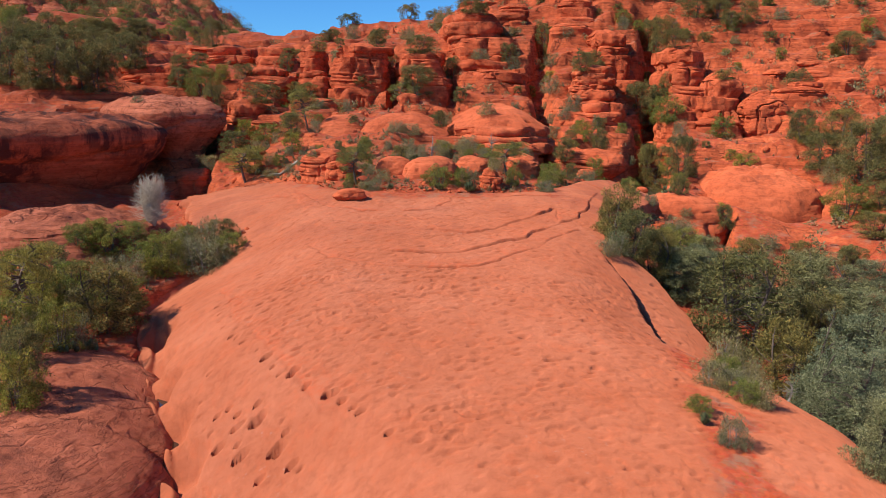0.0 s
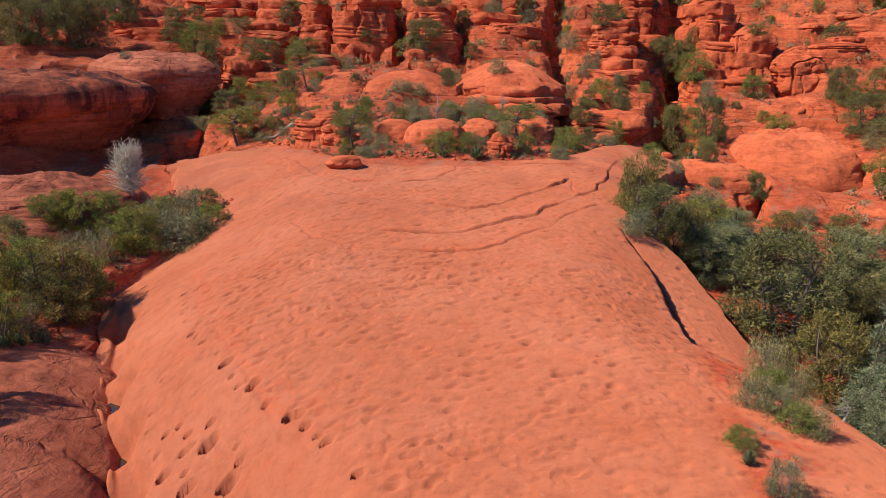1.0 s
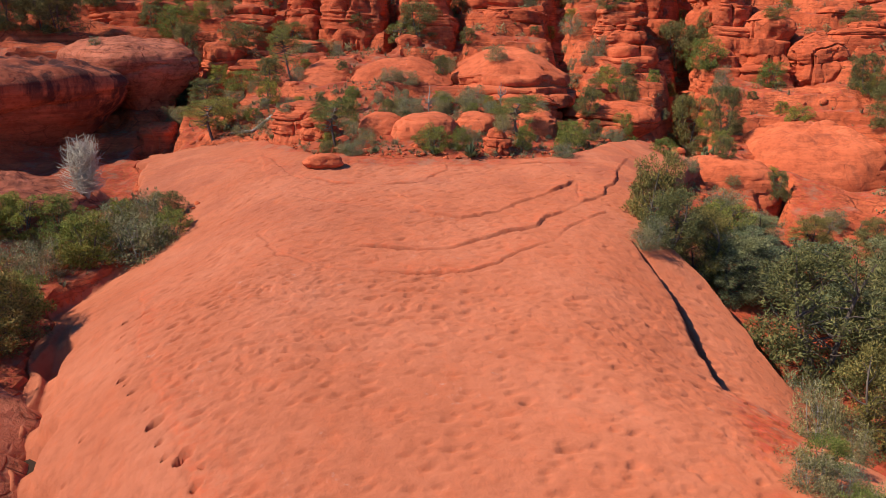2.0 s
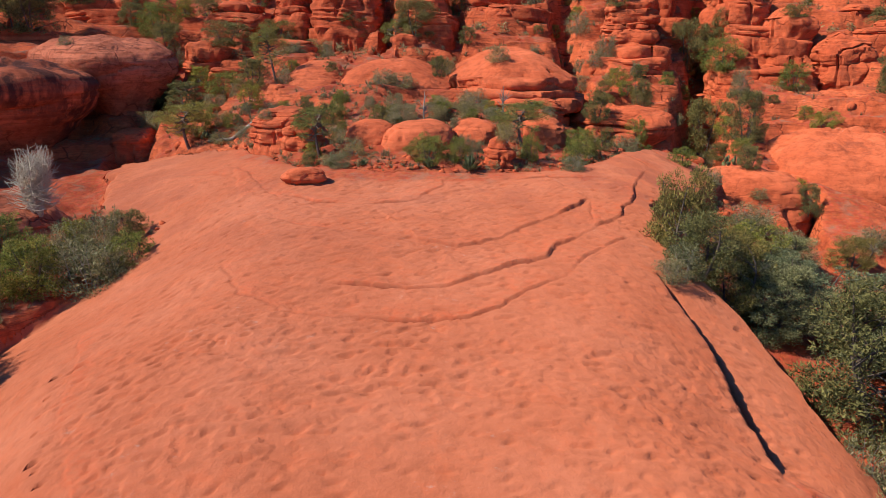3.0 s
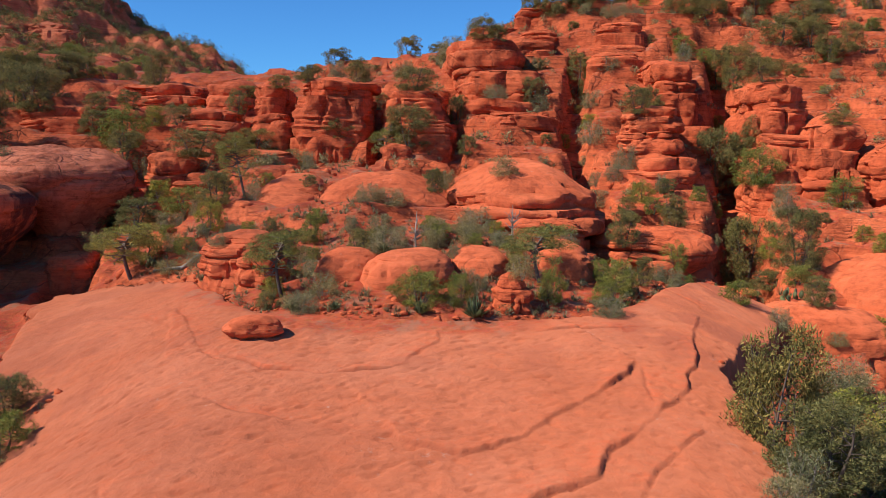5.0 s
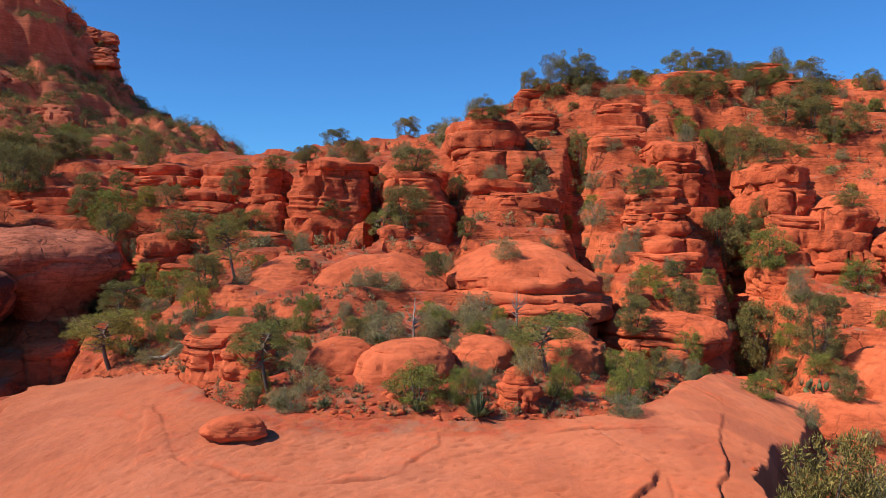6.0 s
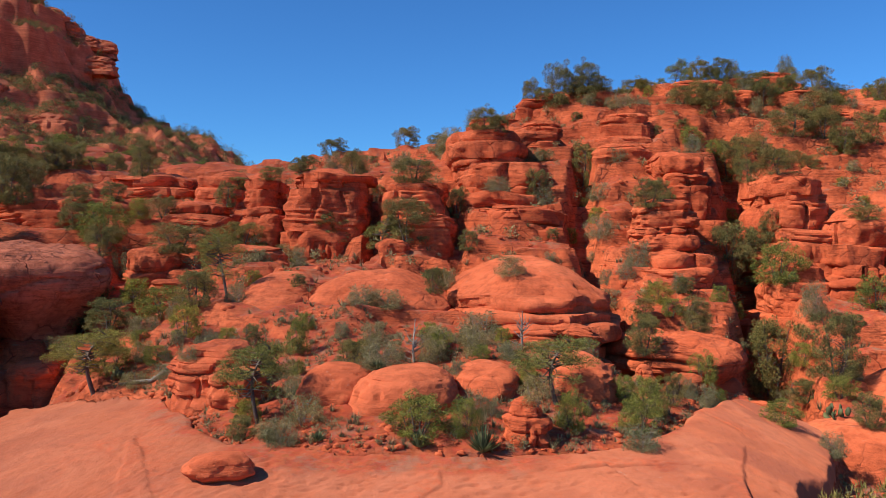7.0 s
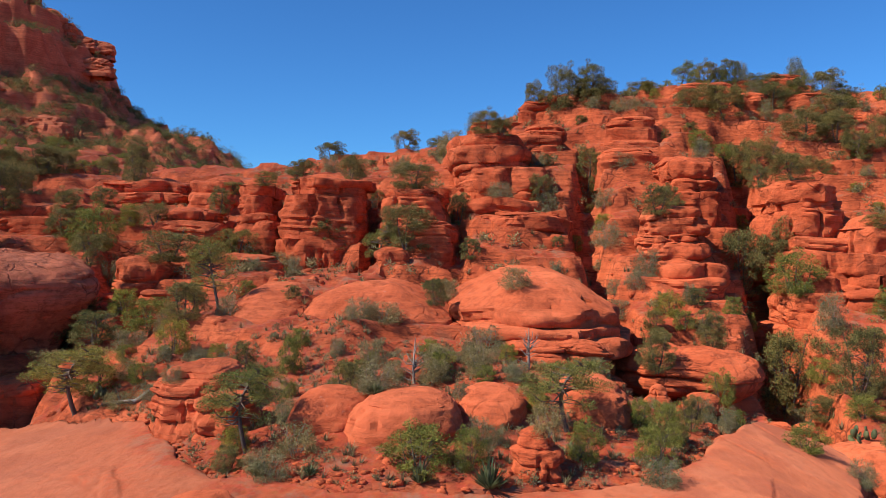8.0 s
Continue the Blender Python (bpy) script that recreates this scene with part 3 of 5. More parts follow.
def rock_mesh(name, at, size, seed, p=3.0, n=2.6, beds=0.25, bed_size=0.9, lumps=0.12, lean=(0, 0), foot=1.2, turn=0.0, rings=56, round_about=80, joints=0.0, undercut=0.0, blocks=0, rim=0.45, thin_beds=0.6):
    """One weathered rock: a rounded block with scalloped beds, lumps and joints. size: half width, half depth, height."""
    sx, sy, h = size
    phi = np.concatenate([[-0.35], np.linspace(0.0, 1.0, rings) ** 0.9 * math.pi / 2])
    th = np.linspace(0, 2 * math.pi, round_about, endpoint=False)
    PH, TH = np.meshgrid(phi, th, indexing="ij")
    up = np.clip(PH, 0, None)
    rr = np.cos(up) ** (2 / p)
    zz = np.sin(up) ** (2 / p)
    c, s = np.cos(TH), np.sin(TH)
    se = (np.abs(c) ** n + np.abs(s) ** n) ** (-1 / n)
    x, y, z = sx * rr * se * c, sy * rr * se * s, h * zz
    z = np.where(PH < 0, -foot, z)
    side = np.cos(up) ** 0.7
    big = max(min(sx, sy), 0.4)
    wx, wy, wz = x + at[0], y + at[1], z + at[2]
    level = wz / bed_size + 0.85 * vnoise(wx * 0.06, wy * 0.06, wz * 0.55 / bed_size, 3 + seed) + 0.12 * vnoise(wx * 0.5, wy * 0.5, 0, 6) + seed * 0.37
    layer = np.floor(level)
    each = lattice(layer, layer * 0 + seed, layer * 0, 9) - 0.5
    fine = level * 2.7 + 0.6 * vnoise(wx * 0.4, wy * 0.4, wz * 0.6, 4)
    edge = np.minimum(fine - np.floor(fine), 1 + np.floor(fine) - fine)
    thin = lattice(np.floor(fine), layer * 0 + seed, layer * 0, 19) - 0.5
    local = np.clip(0.55 + 1.1 * vnoise(wx * 0.4 + 7, wy * 0.4, wz * 0.35, seed + 8), 0.0, 1.4)
    open_ = np.clip(0.7 + 0.8 * vnoise(wx * 0.3, wy * 0.3 + 3, wz * 0.5, seed + 9), 0.15, 1.3)
    out = beds * side * (open_ * (bed(level) - 0.85) * 0.8 + each * 0.75)
    out = out + beds * thin_beds * side * local * (0.12 - 0.5 * np.exp(-(edge / 0.12) ** 2) + thin * 0.6)
    if blocks:
        # each bed is broken into blocks that stand out by different amounts, with a joint between neighbours
        around = TH * blocks / (2 * math.pi) + 0.9 * lattice(layer, layer * 0 + seed, layer * 0, 29) + 0.7 * vnoise(wx * 0.4, wy * 0.4, wz * 0.6, seed + 12)
        block = np.mod(np.floor(around), blocks)
        stand = lattice(block, layer, layer * 0 + seed, 39) - 0.5
        edge = np.minimum(around - np.floor(around), 1 - around + np.floor(around))
        soft = smooth(0.0, 0.10, edge)
        out = out + beds * side * (0.6 * stand * soft - 0.5 * (1 - soft))
    out = out + lumps * big * fbm(wx / big / 1.1, wy / big / 1.1, wz / big / 0.8, 5, seed) * (0.35 + 0.65 * side)
    out = out + 0.06 * side * fbm(wx * 2.2, wy * 2.2, wz * 3.0, 3, seed + 30)
    if joints:
        v = np.abs(vnoise(wx / (big * 0.55) + seed, wy / (big * 0.55), wz * 0.12, seed + 5))
        out = out - joints * side * (1 - smooth(0.0, 0.14, v))
    if undercut:
        out = out - undercut * (1 - smooth(0.0, rim, zz)) * side
    length = np.sqrt((x / sx) ** 2 + (y / sy) ** 2) + 1e-6
    nx, ny = x / sx / length, y / sy / length
    x, y = x + nx * out * np.minimum(1, rr * 2.5), y + ny * out * np.minimum(1, rr * 2.5)
    z = z + np.where(PH > 0, (1 - side) * lumps * big * 0.6 * fbm(wx / 1.3, wy / 1.3, 0, 3, seed + 2), 0)
    x, y = x + lean[0] * zz, y + lean[1] * zz
    ca, sa = math.cos(radians(turn)), math.sin(radians(turn))
    verts = np.stack([ca * x - sa * y, sa * x + ca * y, z], -1).reshape(-1, 3)
    m, k = len(phi), round_about
    i = np.arange(m * k).reshape(m, k)
    j = np.roll(i, -1, 1)
    return verts, np.stack([i[:-1], j[:-1], j[1:], i[1:]], -1).reshape(-1, 4)


def rock(name, x, y, z, sx, sy, h, label, seed, mat=None, category="rock", group="", **shape):
    verts, quads = rock_mesh(name, (x, y, z), (sx, sy, h), seed, **shape)
    ob = sheet(name, verts, quads, mat or ROCK, crisp=32)
    ob.location = (x, y, z)
    bears(verts, quads, (x, y, z))
    return tagged(ob, label, category, group)

def bed_mesh(rng, cx, cy, z0, z1, sx, sy, n, turn, inset, dome, seed, around=104):
    """One bed of sandstone: a thick slab with a bulging rim, an uneven outline and joints, in world places."""
    th = np.linspace(0, 2 * math.pi, around, endpoint=False)
    c, s = np.cos(th), np.sin(th)
    outline = (np.abs(c) ** n + np.abs(s) ** n) ** (-1 / n)
    outline = outline * (1 + 0.10 * vnoise(c * 1.4 + seed, s * 1.4, seed * 0.7, 5) + 0.05 * vnoise(c * 3.4, s * 3.4 + seed, 0, 6))
    d = z1 - z0
    big = min(sx, sy)
    rim = np.linspace(-1, 1, max(9, min(19, int(d / 0.11))))
    rows = [(0.5, 0.0, z0, 0.0)]
    rows += [(1.0, inset * (1.25 if k < 0 else 0.9) * (1 - (1 - abs(k) ** 2.4) ** (1 / 2.4)), z0 + d * (k + 1) / 2, 1.0) for k in rim]
    rows += [(f, inset * 0.9, z1 + dome * (1 - f ** 2.2), f ** 3) for f in (0.96, 0.91, 0.84, 0.75, 0.64, 0.5, 0.34, 0.16, 0.0)]
    F, IN, Z, SIDE = (np.array(v)[:, None] + 0 * th for v in zip(*rows))
    IN = IN * np.clip(0.75 + 1.1 * vnoise(cx + sx * c * 0.55, cy + sy * s * 0.55, Z / 1.1, 17), 0.12, 1.6)
    keep = np.clip(1 - IN / big, 0.2, 1) * F
    x, y = sx * outline * c * keep, sy * outline * s * keep
    ca, sa = math.cos(radians(turn)), math.sin(radians(turn))
    x, y = ca * x - sa * y + cx, sa * x + ca * y + cy
    out = 0.42 * fbm(x / 2.3, y / 2.3, Z / 2.4, 4, 7)
    groove = np.abs(vnoise(x / 2.0 + seed, y / 2.0, Z * 0.14, 8))
    some = smooth(-0.2, 0.3, vnoise(x / 2.6, y / 2.6, Z / 1.3, seed + 9))
    out = out - 0.4 * some * (1 - smooth(0.0, 0.11, groove))
    level = Z / 0.36 + 0.9 * vnoise(x * 0.35, y * 0.35, Z * 0.5, 11)
    edge = np.minimum(level - np.floor(level), 1 - level + np.floor(level))
    part = smooth(0.0, 0.5, vnoise(x * 0.55, y * 0.55, Z * 0.8, seed + 12))
    step = lattice(np.floor(level), level * 0 + seed, level * 0, 13) - 0.5
    out = out + part * (0.16 * step - 0.15 * np.exp(-(edge / 0.14) ** 2))
    out = out + 0.07 * fbm(x * 1.6, y * 1.6, Z * 2.4, 3, seed + 14)
    out = out * SIDE * min(1.0, big / 1.6)
    reach = np.hypot(x - cx, y - cy) + 1e-6
    x, y = x + (x - cx) / reach * out, y + (y - cy) / reach * out
    Z = Z + (1 - SIDE) * (F < 0.95) * 0.14 * fbm(x / 1.2, y / 1.2, 0, 3, seed + 15) * (Z > z0 + 0.01) + 0.24 * vnoise(x / 3.0, y / 3.0, Z / 5.0, 16)
    i = np.arange(F.size).reshape(F.shape)
    j = np.roll(i, -1, 1)
    return np.stack([x, y, Z], -1).reshape(-1, 3), np.stack([i[:-1], j[:-1], j[1:], i[1:]], -1).reshape(-1, 4)


def stack(name, label, x, y, z, sx, sy, h, beds, taper=0.8, lean=(0, 0), n=2.45, turn=0.0, mat=None, gape=0.24, dome=0.75, foot=1.6):
    """A rock of beds laid one on another, each bed a part. beds: their thicknesses from the foot up, to any scale."""
    seed = int(abs(x * 7) + y * 3) % 97
    rng = np.random.default_rng(seed)
    root = tagged(new(name), label, "rock", name.replace("_", " ") + "s")
    root.location = (x, y, z)
    total, low = float(sum(beds)), 0.0
    for k, share in enumerate(beds):
        a, b = z + h * low / total, z + h * (low + share) / total
        low += share
        mid = (low - share / 2) / total
        last = k == len(beds) - 1
        wide = (1 + (taper - 1) * mid) * rng.uniform(0.9, 1.07) * (0.9 if last and dome < 1 else 1)
        inset = min(gape * rng.uniform(0.6, 1.5), 0.46 * (b - a) + 0.08)
        at_x, at_y = x + lean[0] * mid + rng.normal() * 0.06 * sx, y + (lean[1] + 0.2 * h) * (mid - 0.35) + rng.normal() * 0.03 * sy
        v, q = bed_mesh(rng, at_x, at_y, a - (foot if k == 0 else 0.14), b - (dome if last else 0), sx * wide, sy * wide, n, turn + rng.normal() * 5, inset, dome if last else 0.08, seed + k * 3)
        bears(v, q, (0, 0, 0))
        sheet("bed", v - (x, y, z), q, mat or ROCK, parent=root, crisp=36)
    return root


HOOD = dict(p=5.5, n=3.4, beds=0.75, bed_size=1.35, lumps=0.22, joints=0.5, blocks=8, rings=100, round_about=124)
DOME = dict(mat=SMOOTH_ROCK, thin_beds=0.35, p=2.9, n=2.7, beds=0.16, bed_size=0.8, lumps=0.17, joints=0.12, rings=44, round_about=64)


def outcrop(name, label, x, y, z, sx, sy, h, **shape):
    return rock(name, x, y, z, sx, sy, h, label, int(abs(x * 7) + y * 3) % 97, group=name.replace("_", " ") + "s", **shape)

B = "sandstone_buttress"
stack(B, "rounded red sandstone buttress with a bulging lower bed", -13.2, 85.3, 8.6, 1.75, 3.2, 5.1, (1.5, 0.5, 1.3, 0.7, 0.6))
stack(B, "massive red sandstone buttress with a shaded overhung side", -8.1, 85.2, 8.0, 2.95, 4.0, 5.8, (1.1, 3.0, 0.7, 0.5, 0.5), taper=0.93, gape=0.22)
stack(B, "stepped red sandstone buttress in rounded layers", -2.1, 84.6, 6.6, 2.85, 4.2, 6.5, (1.6, 1.7, 0.5, 1.5, 0.6, 0.6), taper=0.76)
stack(B, "tall layered red sandstone tower on the hillside", 4.4, 90.0, 7.5, 3.75, 6.6, 10.0, (3.0, 1.3, 0.6, 1.5, 0.5, 1.1, 0.9, 0.6), taper=0.84, lean=(-0.9, 2.6), gape=0.28)
stack(B, "bulging layered red sandstone foot of a tower", 5.4, 85.6, 6.6, 3.4, 4.6, 5.0, (1.6, 0.8, 0.45, 1.0, 0.9), taper=0.95, gape=0.36, dome=0.7)
stack(B, "stack of rounded red sandstone layers with a wide cap", 14.2, 79.0, 6.6, 1.95, 2.4, 4.7, (1.3, 1.0, 0.4, 1.0, 0.9), taper=1.0, gape=0.4, dome=0.35)
stack(B, "narrow stepped red sandstone rib", 14.6, 76.6, 2.6, 2.5, 3.3, 5.6, (1.0, 1.3, 0.5, 1.1, 0.8, 0.5), taper=0.86, lean=(-0.4, 0.8))
stack(B, "tall leaning red sandstone fin beside a dark cleft", 18.3, 85.2, 6.0, 2.0, 3.8, 9.4, (2.2, 1.6, 2.4, 0.8, 1.2, 0.7), taper=0.8, lean=(-1.7, 1.6), gape=0.2, n=3.0)
stack(B, "broad red sandstone buttress with pocked layers", 23.6, 80.8, 4.5, 2.6, 3.8, 8.8, (2.4, 1.3, 0.7, 1.6, 0.6, 0.9, 0.6), taper=0.84, lean=(-0.5, 1.2))
stack(B, "pitted red sandstone buttress with a rounded shoulder", 25.7, 77.5, 2.0, 2.2, 3.4, 8.6, (2.0, 1.8, 0.6, 1.0, 1.4, 0.6), taper=0.8, lean=(0.1, 0.8))
stack(B, "pitted lower step of a red sandstone buttress", 21.6, 76.3, 1.0, 2.3, 3.6, 6.6, (1.8, 0.9, 1.8, 0.8, 0.6), taper=0.74, lean=(0.4, 1.2))
stack(B, "pair of thick rounded red sandstone layers", -17.9, 85.4, 7.6, 2.75, 3.4, 3.9, (1.2, 1.2, 0.9), taper=0.92, gape=0.42, dome=0.3)
stack(B, "low layered sandstone knob on the ridge", -18.4, 93.4, 10.4, 2.3, 3.0, 4.0, (1.4, 0.8, 0.9, 0.5), taper=0.9, gape=0.4)
stack("sandstone_bench", "two flat thick layers of red sandstone as a bench", -29.2, 89.4, 8.2, 6.0, 4.6, 3.6, (1.0, 1.25, 1.15), taper=1.0, gape=0.5, dome=0.25, n=3.2)
stack("sandstone_bench", "upper stepped sandstone bench with trees", -25.6, 98.0, 11.2, 5.6, 4.4, 3.3, (1.0, 0.8, 0.9, 0.5), taper=0.74, gape=0.4)
stack("sandstone_mushroom", "mushroom-shaped red sandstone knob with a rounded cap", -18.5, 77.8, 4.4, 1.9, 2.0, 3.7, (1.5, 0.5, 1.5), taper=1.05, gape=0.6, dome=0.5)
outcrop("sandstone_block", "smooth rounded red sandstone block", 29.1, 76.5, 2.0, 2.6, 4.0, 6.6, **dict(HOOD, beds=0.3, p=3.0))
stack("sandstone_dome", "smooth red sandstone dome with broken layers below", 4.5, 70.6, 2.0, 3.75, 7.8, 5.8, (1.6, 0.5, 0.8, 0.5, 2.9), taper=1.0, n=2.6, dome=1.9, gape=0.34, mat=SMOOTH_ROCK)
stack("sandstone_dome", "low smooth red sandstone mound over thin layers", -3.0, 70.4, 2.6, 4.0, 5.2, 4.5, (1.4, 0.4, 0.5, 2.6), taper=1.0, n=2.6, dome=1.7, gape=0.3, mat=SMOOTH_ROCK)
outcrop("boulder", "smooth rounded red boulder in the soil slope", -3.2, 53.7, 2.6, 1.4, 1.9, 1.7, **dict(DOME, p=2.7, n=2.6, lumps=0.08))
outcrop("boulder", "long rounded red boulder overhanging at its foot", -0.85, 53.0, 2.5, 1.8, 1.9, 1.85, **dict(DOME, p=2.8, n=2.6, lumps=0.08))
outcrop("boulder", "smooth rounded red boulder among shrubs", 1.9, 54.6, 2.2, 1.2, 2.0, 2.0, **dict(DOME, p=3.2))
outcrop("boulder", "upright rounded red boulder beside a cleft", 5.4, 56.3, 1.5, 1.3, 2.6, 2.8, **DOME)
outcrop("boulder", "small round red boulder perched at a cleft", 8.35, 58.9, 2.35, 0.56, 0.6, 1.2, **dict(DOME, p=2.1, foot=0.1, undercut=0.12))
outcrop("rock_pinnacle", "small stacked pinnacle of red sandstone layers", 2.9, 50.2, 2.2, 0.7, 0.7, 1.55, **dict(p=3, n=2.4, beds=0.28, bed_size=0.42, lumps=0.2, joints=0.15, rings=64))
outcrop("sandstone_ledge", "overhanging red sandstone ledge above a dark hollow", 11.2, 65.6, 0.9, 3.3, 3.2, 3.2, **dict(p=4, n=3, beds=0.4, bed_size=1.2, lumps=0.14, undercut=2.2, rim=0.62))
outcrop("sandstone_dome", "large smooth sandstone block with a shaded overhung side", -25.2, 74.5, 2.0, 5.2, 8.4, 6.2, **dict(p=4.0, n=3.0, beds=0.3, bed_size=1.6, lumps=0.1, undercut=3.8, rim=0.95, turn=40, mat=DARK_ROCK))
outcrop("sandstone_rib", "smooth sloping red sandstone rib", -8.6, 70.2, 3.8, 2.2, 5.4, 2.9, **dict(DOME, p=3.0, n=3.2, lean=(0, 3.0), lumps=0.12))
outcrop("boulder", "broken red sandstone block in the slope", -8.2, 56.8, 2.0, 1.5, 2.4, 2.6, **dict(p=4, n=3, beds=0.3, bed_size=0.9, lumps=0.2, blocks=5))
outcrop("boulder", "upright split red sandstone block", -6.8, 54.4, 1.9, 1.1, 1.4, 2.1, **dict(p=4, n=3, beds=0.3, bed_size=0.8, lumps=0.2, blocks=5))
outcrop("boulder", "red sandstone block at the head of a hollow", -20.4, 67.5, 0.3, 1.3, 1.8, 2.1, **dict(p=5, n=3.4, beds=0.2, lumps=0.16, blocks=4))
outcrop("boulder", "low rounded red boulder at the gully", 17.0, 58.0, -2.2, 3.1, 3.4, 3.6, **dict(DOME, p=3.0, n=2.8, lumps=0.14))
outcrop("sandstone_dome", "large sloping smooth red sandstone slab with a hollow", 24.0, 64.0, -3.0, 5.3, 6.0, 5.9, **dict(DOME, p=2.3))
outcrop("boulder", "rounded red boulder among junipers", 16.4, 52.6, -2.6, 1.1, 1.1, 2.3, **DOME)
outcrop("boulder", "low red boulder on the slope", 30.0, 63.5, -0.5, 2.3, 3.0, 1.9, **DOME)
outcrop("sandstone_ledge", "broken ledge of red sandstone below a dome", 4.7, 62.8, 2.6, 2.7, 1.7, 2.2, p=3.4, n=3, beds=0.5, bed_size=0.8, lumps=0.2, joints=0.3, blocks=8)
outcrop("sandstone_ledge", "stepped ledge of red sandstone below a mound", -3.0, 65.0, 2.8, 3.2, 1.5, 1.7, p=3.4, n=3, beds=0.4, bed_size=0.6, lumps=0.18, blocks=9)
outcrop("boulder", "cracked red rock among small stones by the slab", 13.6, 60.8, 0.8, 0.7, 0.6, 0.9, p=4, n=3, beds=0.1, lumps=0.2, rings=24, round_about=36)
outcrop("boulder", "small broken red rock by the slab", 14.9, 61.3, 0.7, 0.5, 0.5, 0.8, p=4, n=3, beds=0.1, lumps=0.2, rings=24, round_about=36)
outcrop("boulder", "small red rock fallen beside a gully", 12.6, 61.2, 1.0, 0.45, 0.5, 0.8, p=4, n=3, beds=0.1, lumps=0.2, rings=24, round_about=36)
outcrop("boulder", "squat red rock under shrubs beside a gully", 10.6, 60.6, 1.7, 0.7, 0.6, 1.2, p=4, n=3, beds=0.15, lumps=0.2, blocks=4, rings=30, round_about=44)
rock("sandstone_cliff", -33.0, 63.0, -0.8, 13.5, 8.0, 7.7, "long rounded sandstone cliff, overhanging a shaded alcove", 41, CLIFF_ROCK, "cliff", p=4.4, n=3.0, beds=0.5, bed_size=2.2, lumps=0.08, thin_beds=0.25, undercut=6.0, rim=0.97, turn=40, foot=1.0, rings=80, round_about=140)
rock("rock_shelf", -21.5, 46.5, -1.6, 5.6, 5.0, 3.4, "low dark red rock shelf with bedding cracks", 12, DARK_ROCK, p=2.4, n=2.5, beds=0.2, bed_size=0.8, lumps=0.12)
rock("rock_hump", -16.4, 26.0, -4.6, 7.4, 9.4, 3.0, "big rounded varnished red rock beside a water channel", 8, DARK_ROCK, p=2.3, n=2.9, beds=0.05, thin_beds=0.1, lumps=0.06, joints=0.3, turn=19, rings=110, round_about=180)
rock("balanced_rock", -5.45, 47.3, 2.06, 0.9, 0.7, 0.76, "loose oval red boulder resting on bare slickrock", 3, SMOOTH_ROCK, p=3.2, n=2.6, beds=0.08, thin_beds=0.3, lumps=0.2, undercut=0.42, foot=0.06, lean=(0.14, 0), turn=12)

# pools left in the channel, and a fallen trunk on the slope
for x, y in ((-11.2, 30.8), (-10.1, 28.2), (-8.95, 25.5), (-7.3, 21.7)):
    a = np.linspace(0, 2 * math.pi, 25)[:-1]
    r = 0.42 * (1 + 0.2 * np.sin(2 * a + y) + 0.12 * np.sin(3 * a))
    z = float(height(x, y)) + 0.14
    verts = np.concatenate([[(x, y, z)], np.stack([x + r * np.cos(a), y + 1.2 * r * np.sin(a), a * 0 + z], -1)])
    pool = sheet("water", verts, np.stack([np.zeros(24, int), 1 + np.arange(24), 1 + (np.arange(24) + 1) % 24], -1), WATER)
    tagged(pool, "small still pool of water in a rock channel", "water", kind="structure")


# ---- the far butte and its talus ----
def butte(x0, y0, label):
    u = np.concatenate([np.linspace(-160, -60, 50)[:-1], np.linspace(-60, 75, 215)[:-1], np.linspace(75, 150, 30)])
    v = np.linspace(-140, 70, 215)
    U, V = np.meshgrid(u, v)
    # a summit ridge that ends eastwards in two stepped noses, with a talus cone round them
    far = np.hypot(np.clip(U + 60, 0, None), V * 1.2) - 60
    far = far + (3.0 * vnoise(U / 11, V / 11, 0, 58) + 1.6 * vnoise(U / 4, V / 4, 0, 60)) * smooth(4, 22, np.abs(V)) + 0.7 * vnoise(U / 2.5, V / 2.5, 0, 62)
    h = np.interp(far, (-60, -48, -6, -3, -1, 2, 9, 11, 14.5, 20.5, 22.5, 26, 45, 66, 140, 220), (134, 130, 101, 96, 92, 91, 90, 83, 78, 77, 72, 62.5, 50, 38, 5, -12))
    # ribs and gullies down the talus, then broken ledges across it
    talus = smooth(18, 32, far + 0.25 * np.abs(V))
    h = h + talus * (3.2 * fbm(U / 20, V / 20, 0, 4, 14) + 1.4 * fbm(U / 6, V / 6, 0, 3, 15)) + 1.4 * fbm(U / 4, V / 4, 0, 3, 61)
    for thick, share, sd in ((8.0, 0.5, 51), (3.0, 0.5, 52)):
        level = h / thick + 0.7 * vnoise(U / 22, V / 22, 0, sd)
        part = level - np.floor(level)
        here = smooth(-0.25, 0.15, vnoise(U / 15, V / 15, 0, sd + 4))
        h = h + here * thick * share * (smooth(0.55, 0.78, part) - part)
    ob = sheet("distant_butte", np.stack([U, V, h - 20], -1).reshape(-1, 3), grid_faces(len(u), len(v)), FAR_ROCK, crisp=40)
    ob.location = (x0, y0, 20)
    return tagged(ob, label, "butte", kind="structure"), (U + x0, V + y0, h)


BUTTE, BUTTE_LAND = butte(-150, 325, "distant red butte with tiers of cliffs and scattered junipers")

TIER = dict(p=4.5, n=2.8, beds=1.4, bed_size=3.4, lumps=0.2, joints=1.2, blocks=6, rings=44, round_about=56)


def butte_rock(label, x, y, z, sx, sy, h, **shape):
    return rock("butte_outcrop", x, y, z, sx, sy, h, label, int(abs(x * 7) + y) % 97, FAR_ROCK, "rock", "butte outcrops", **dict(TIER, **shape))


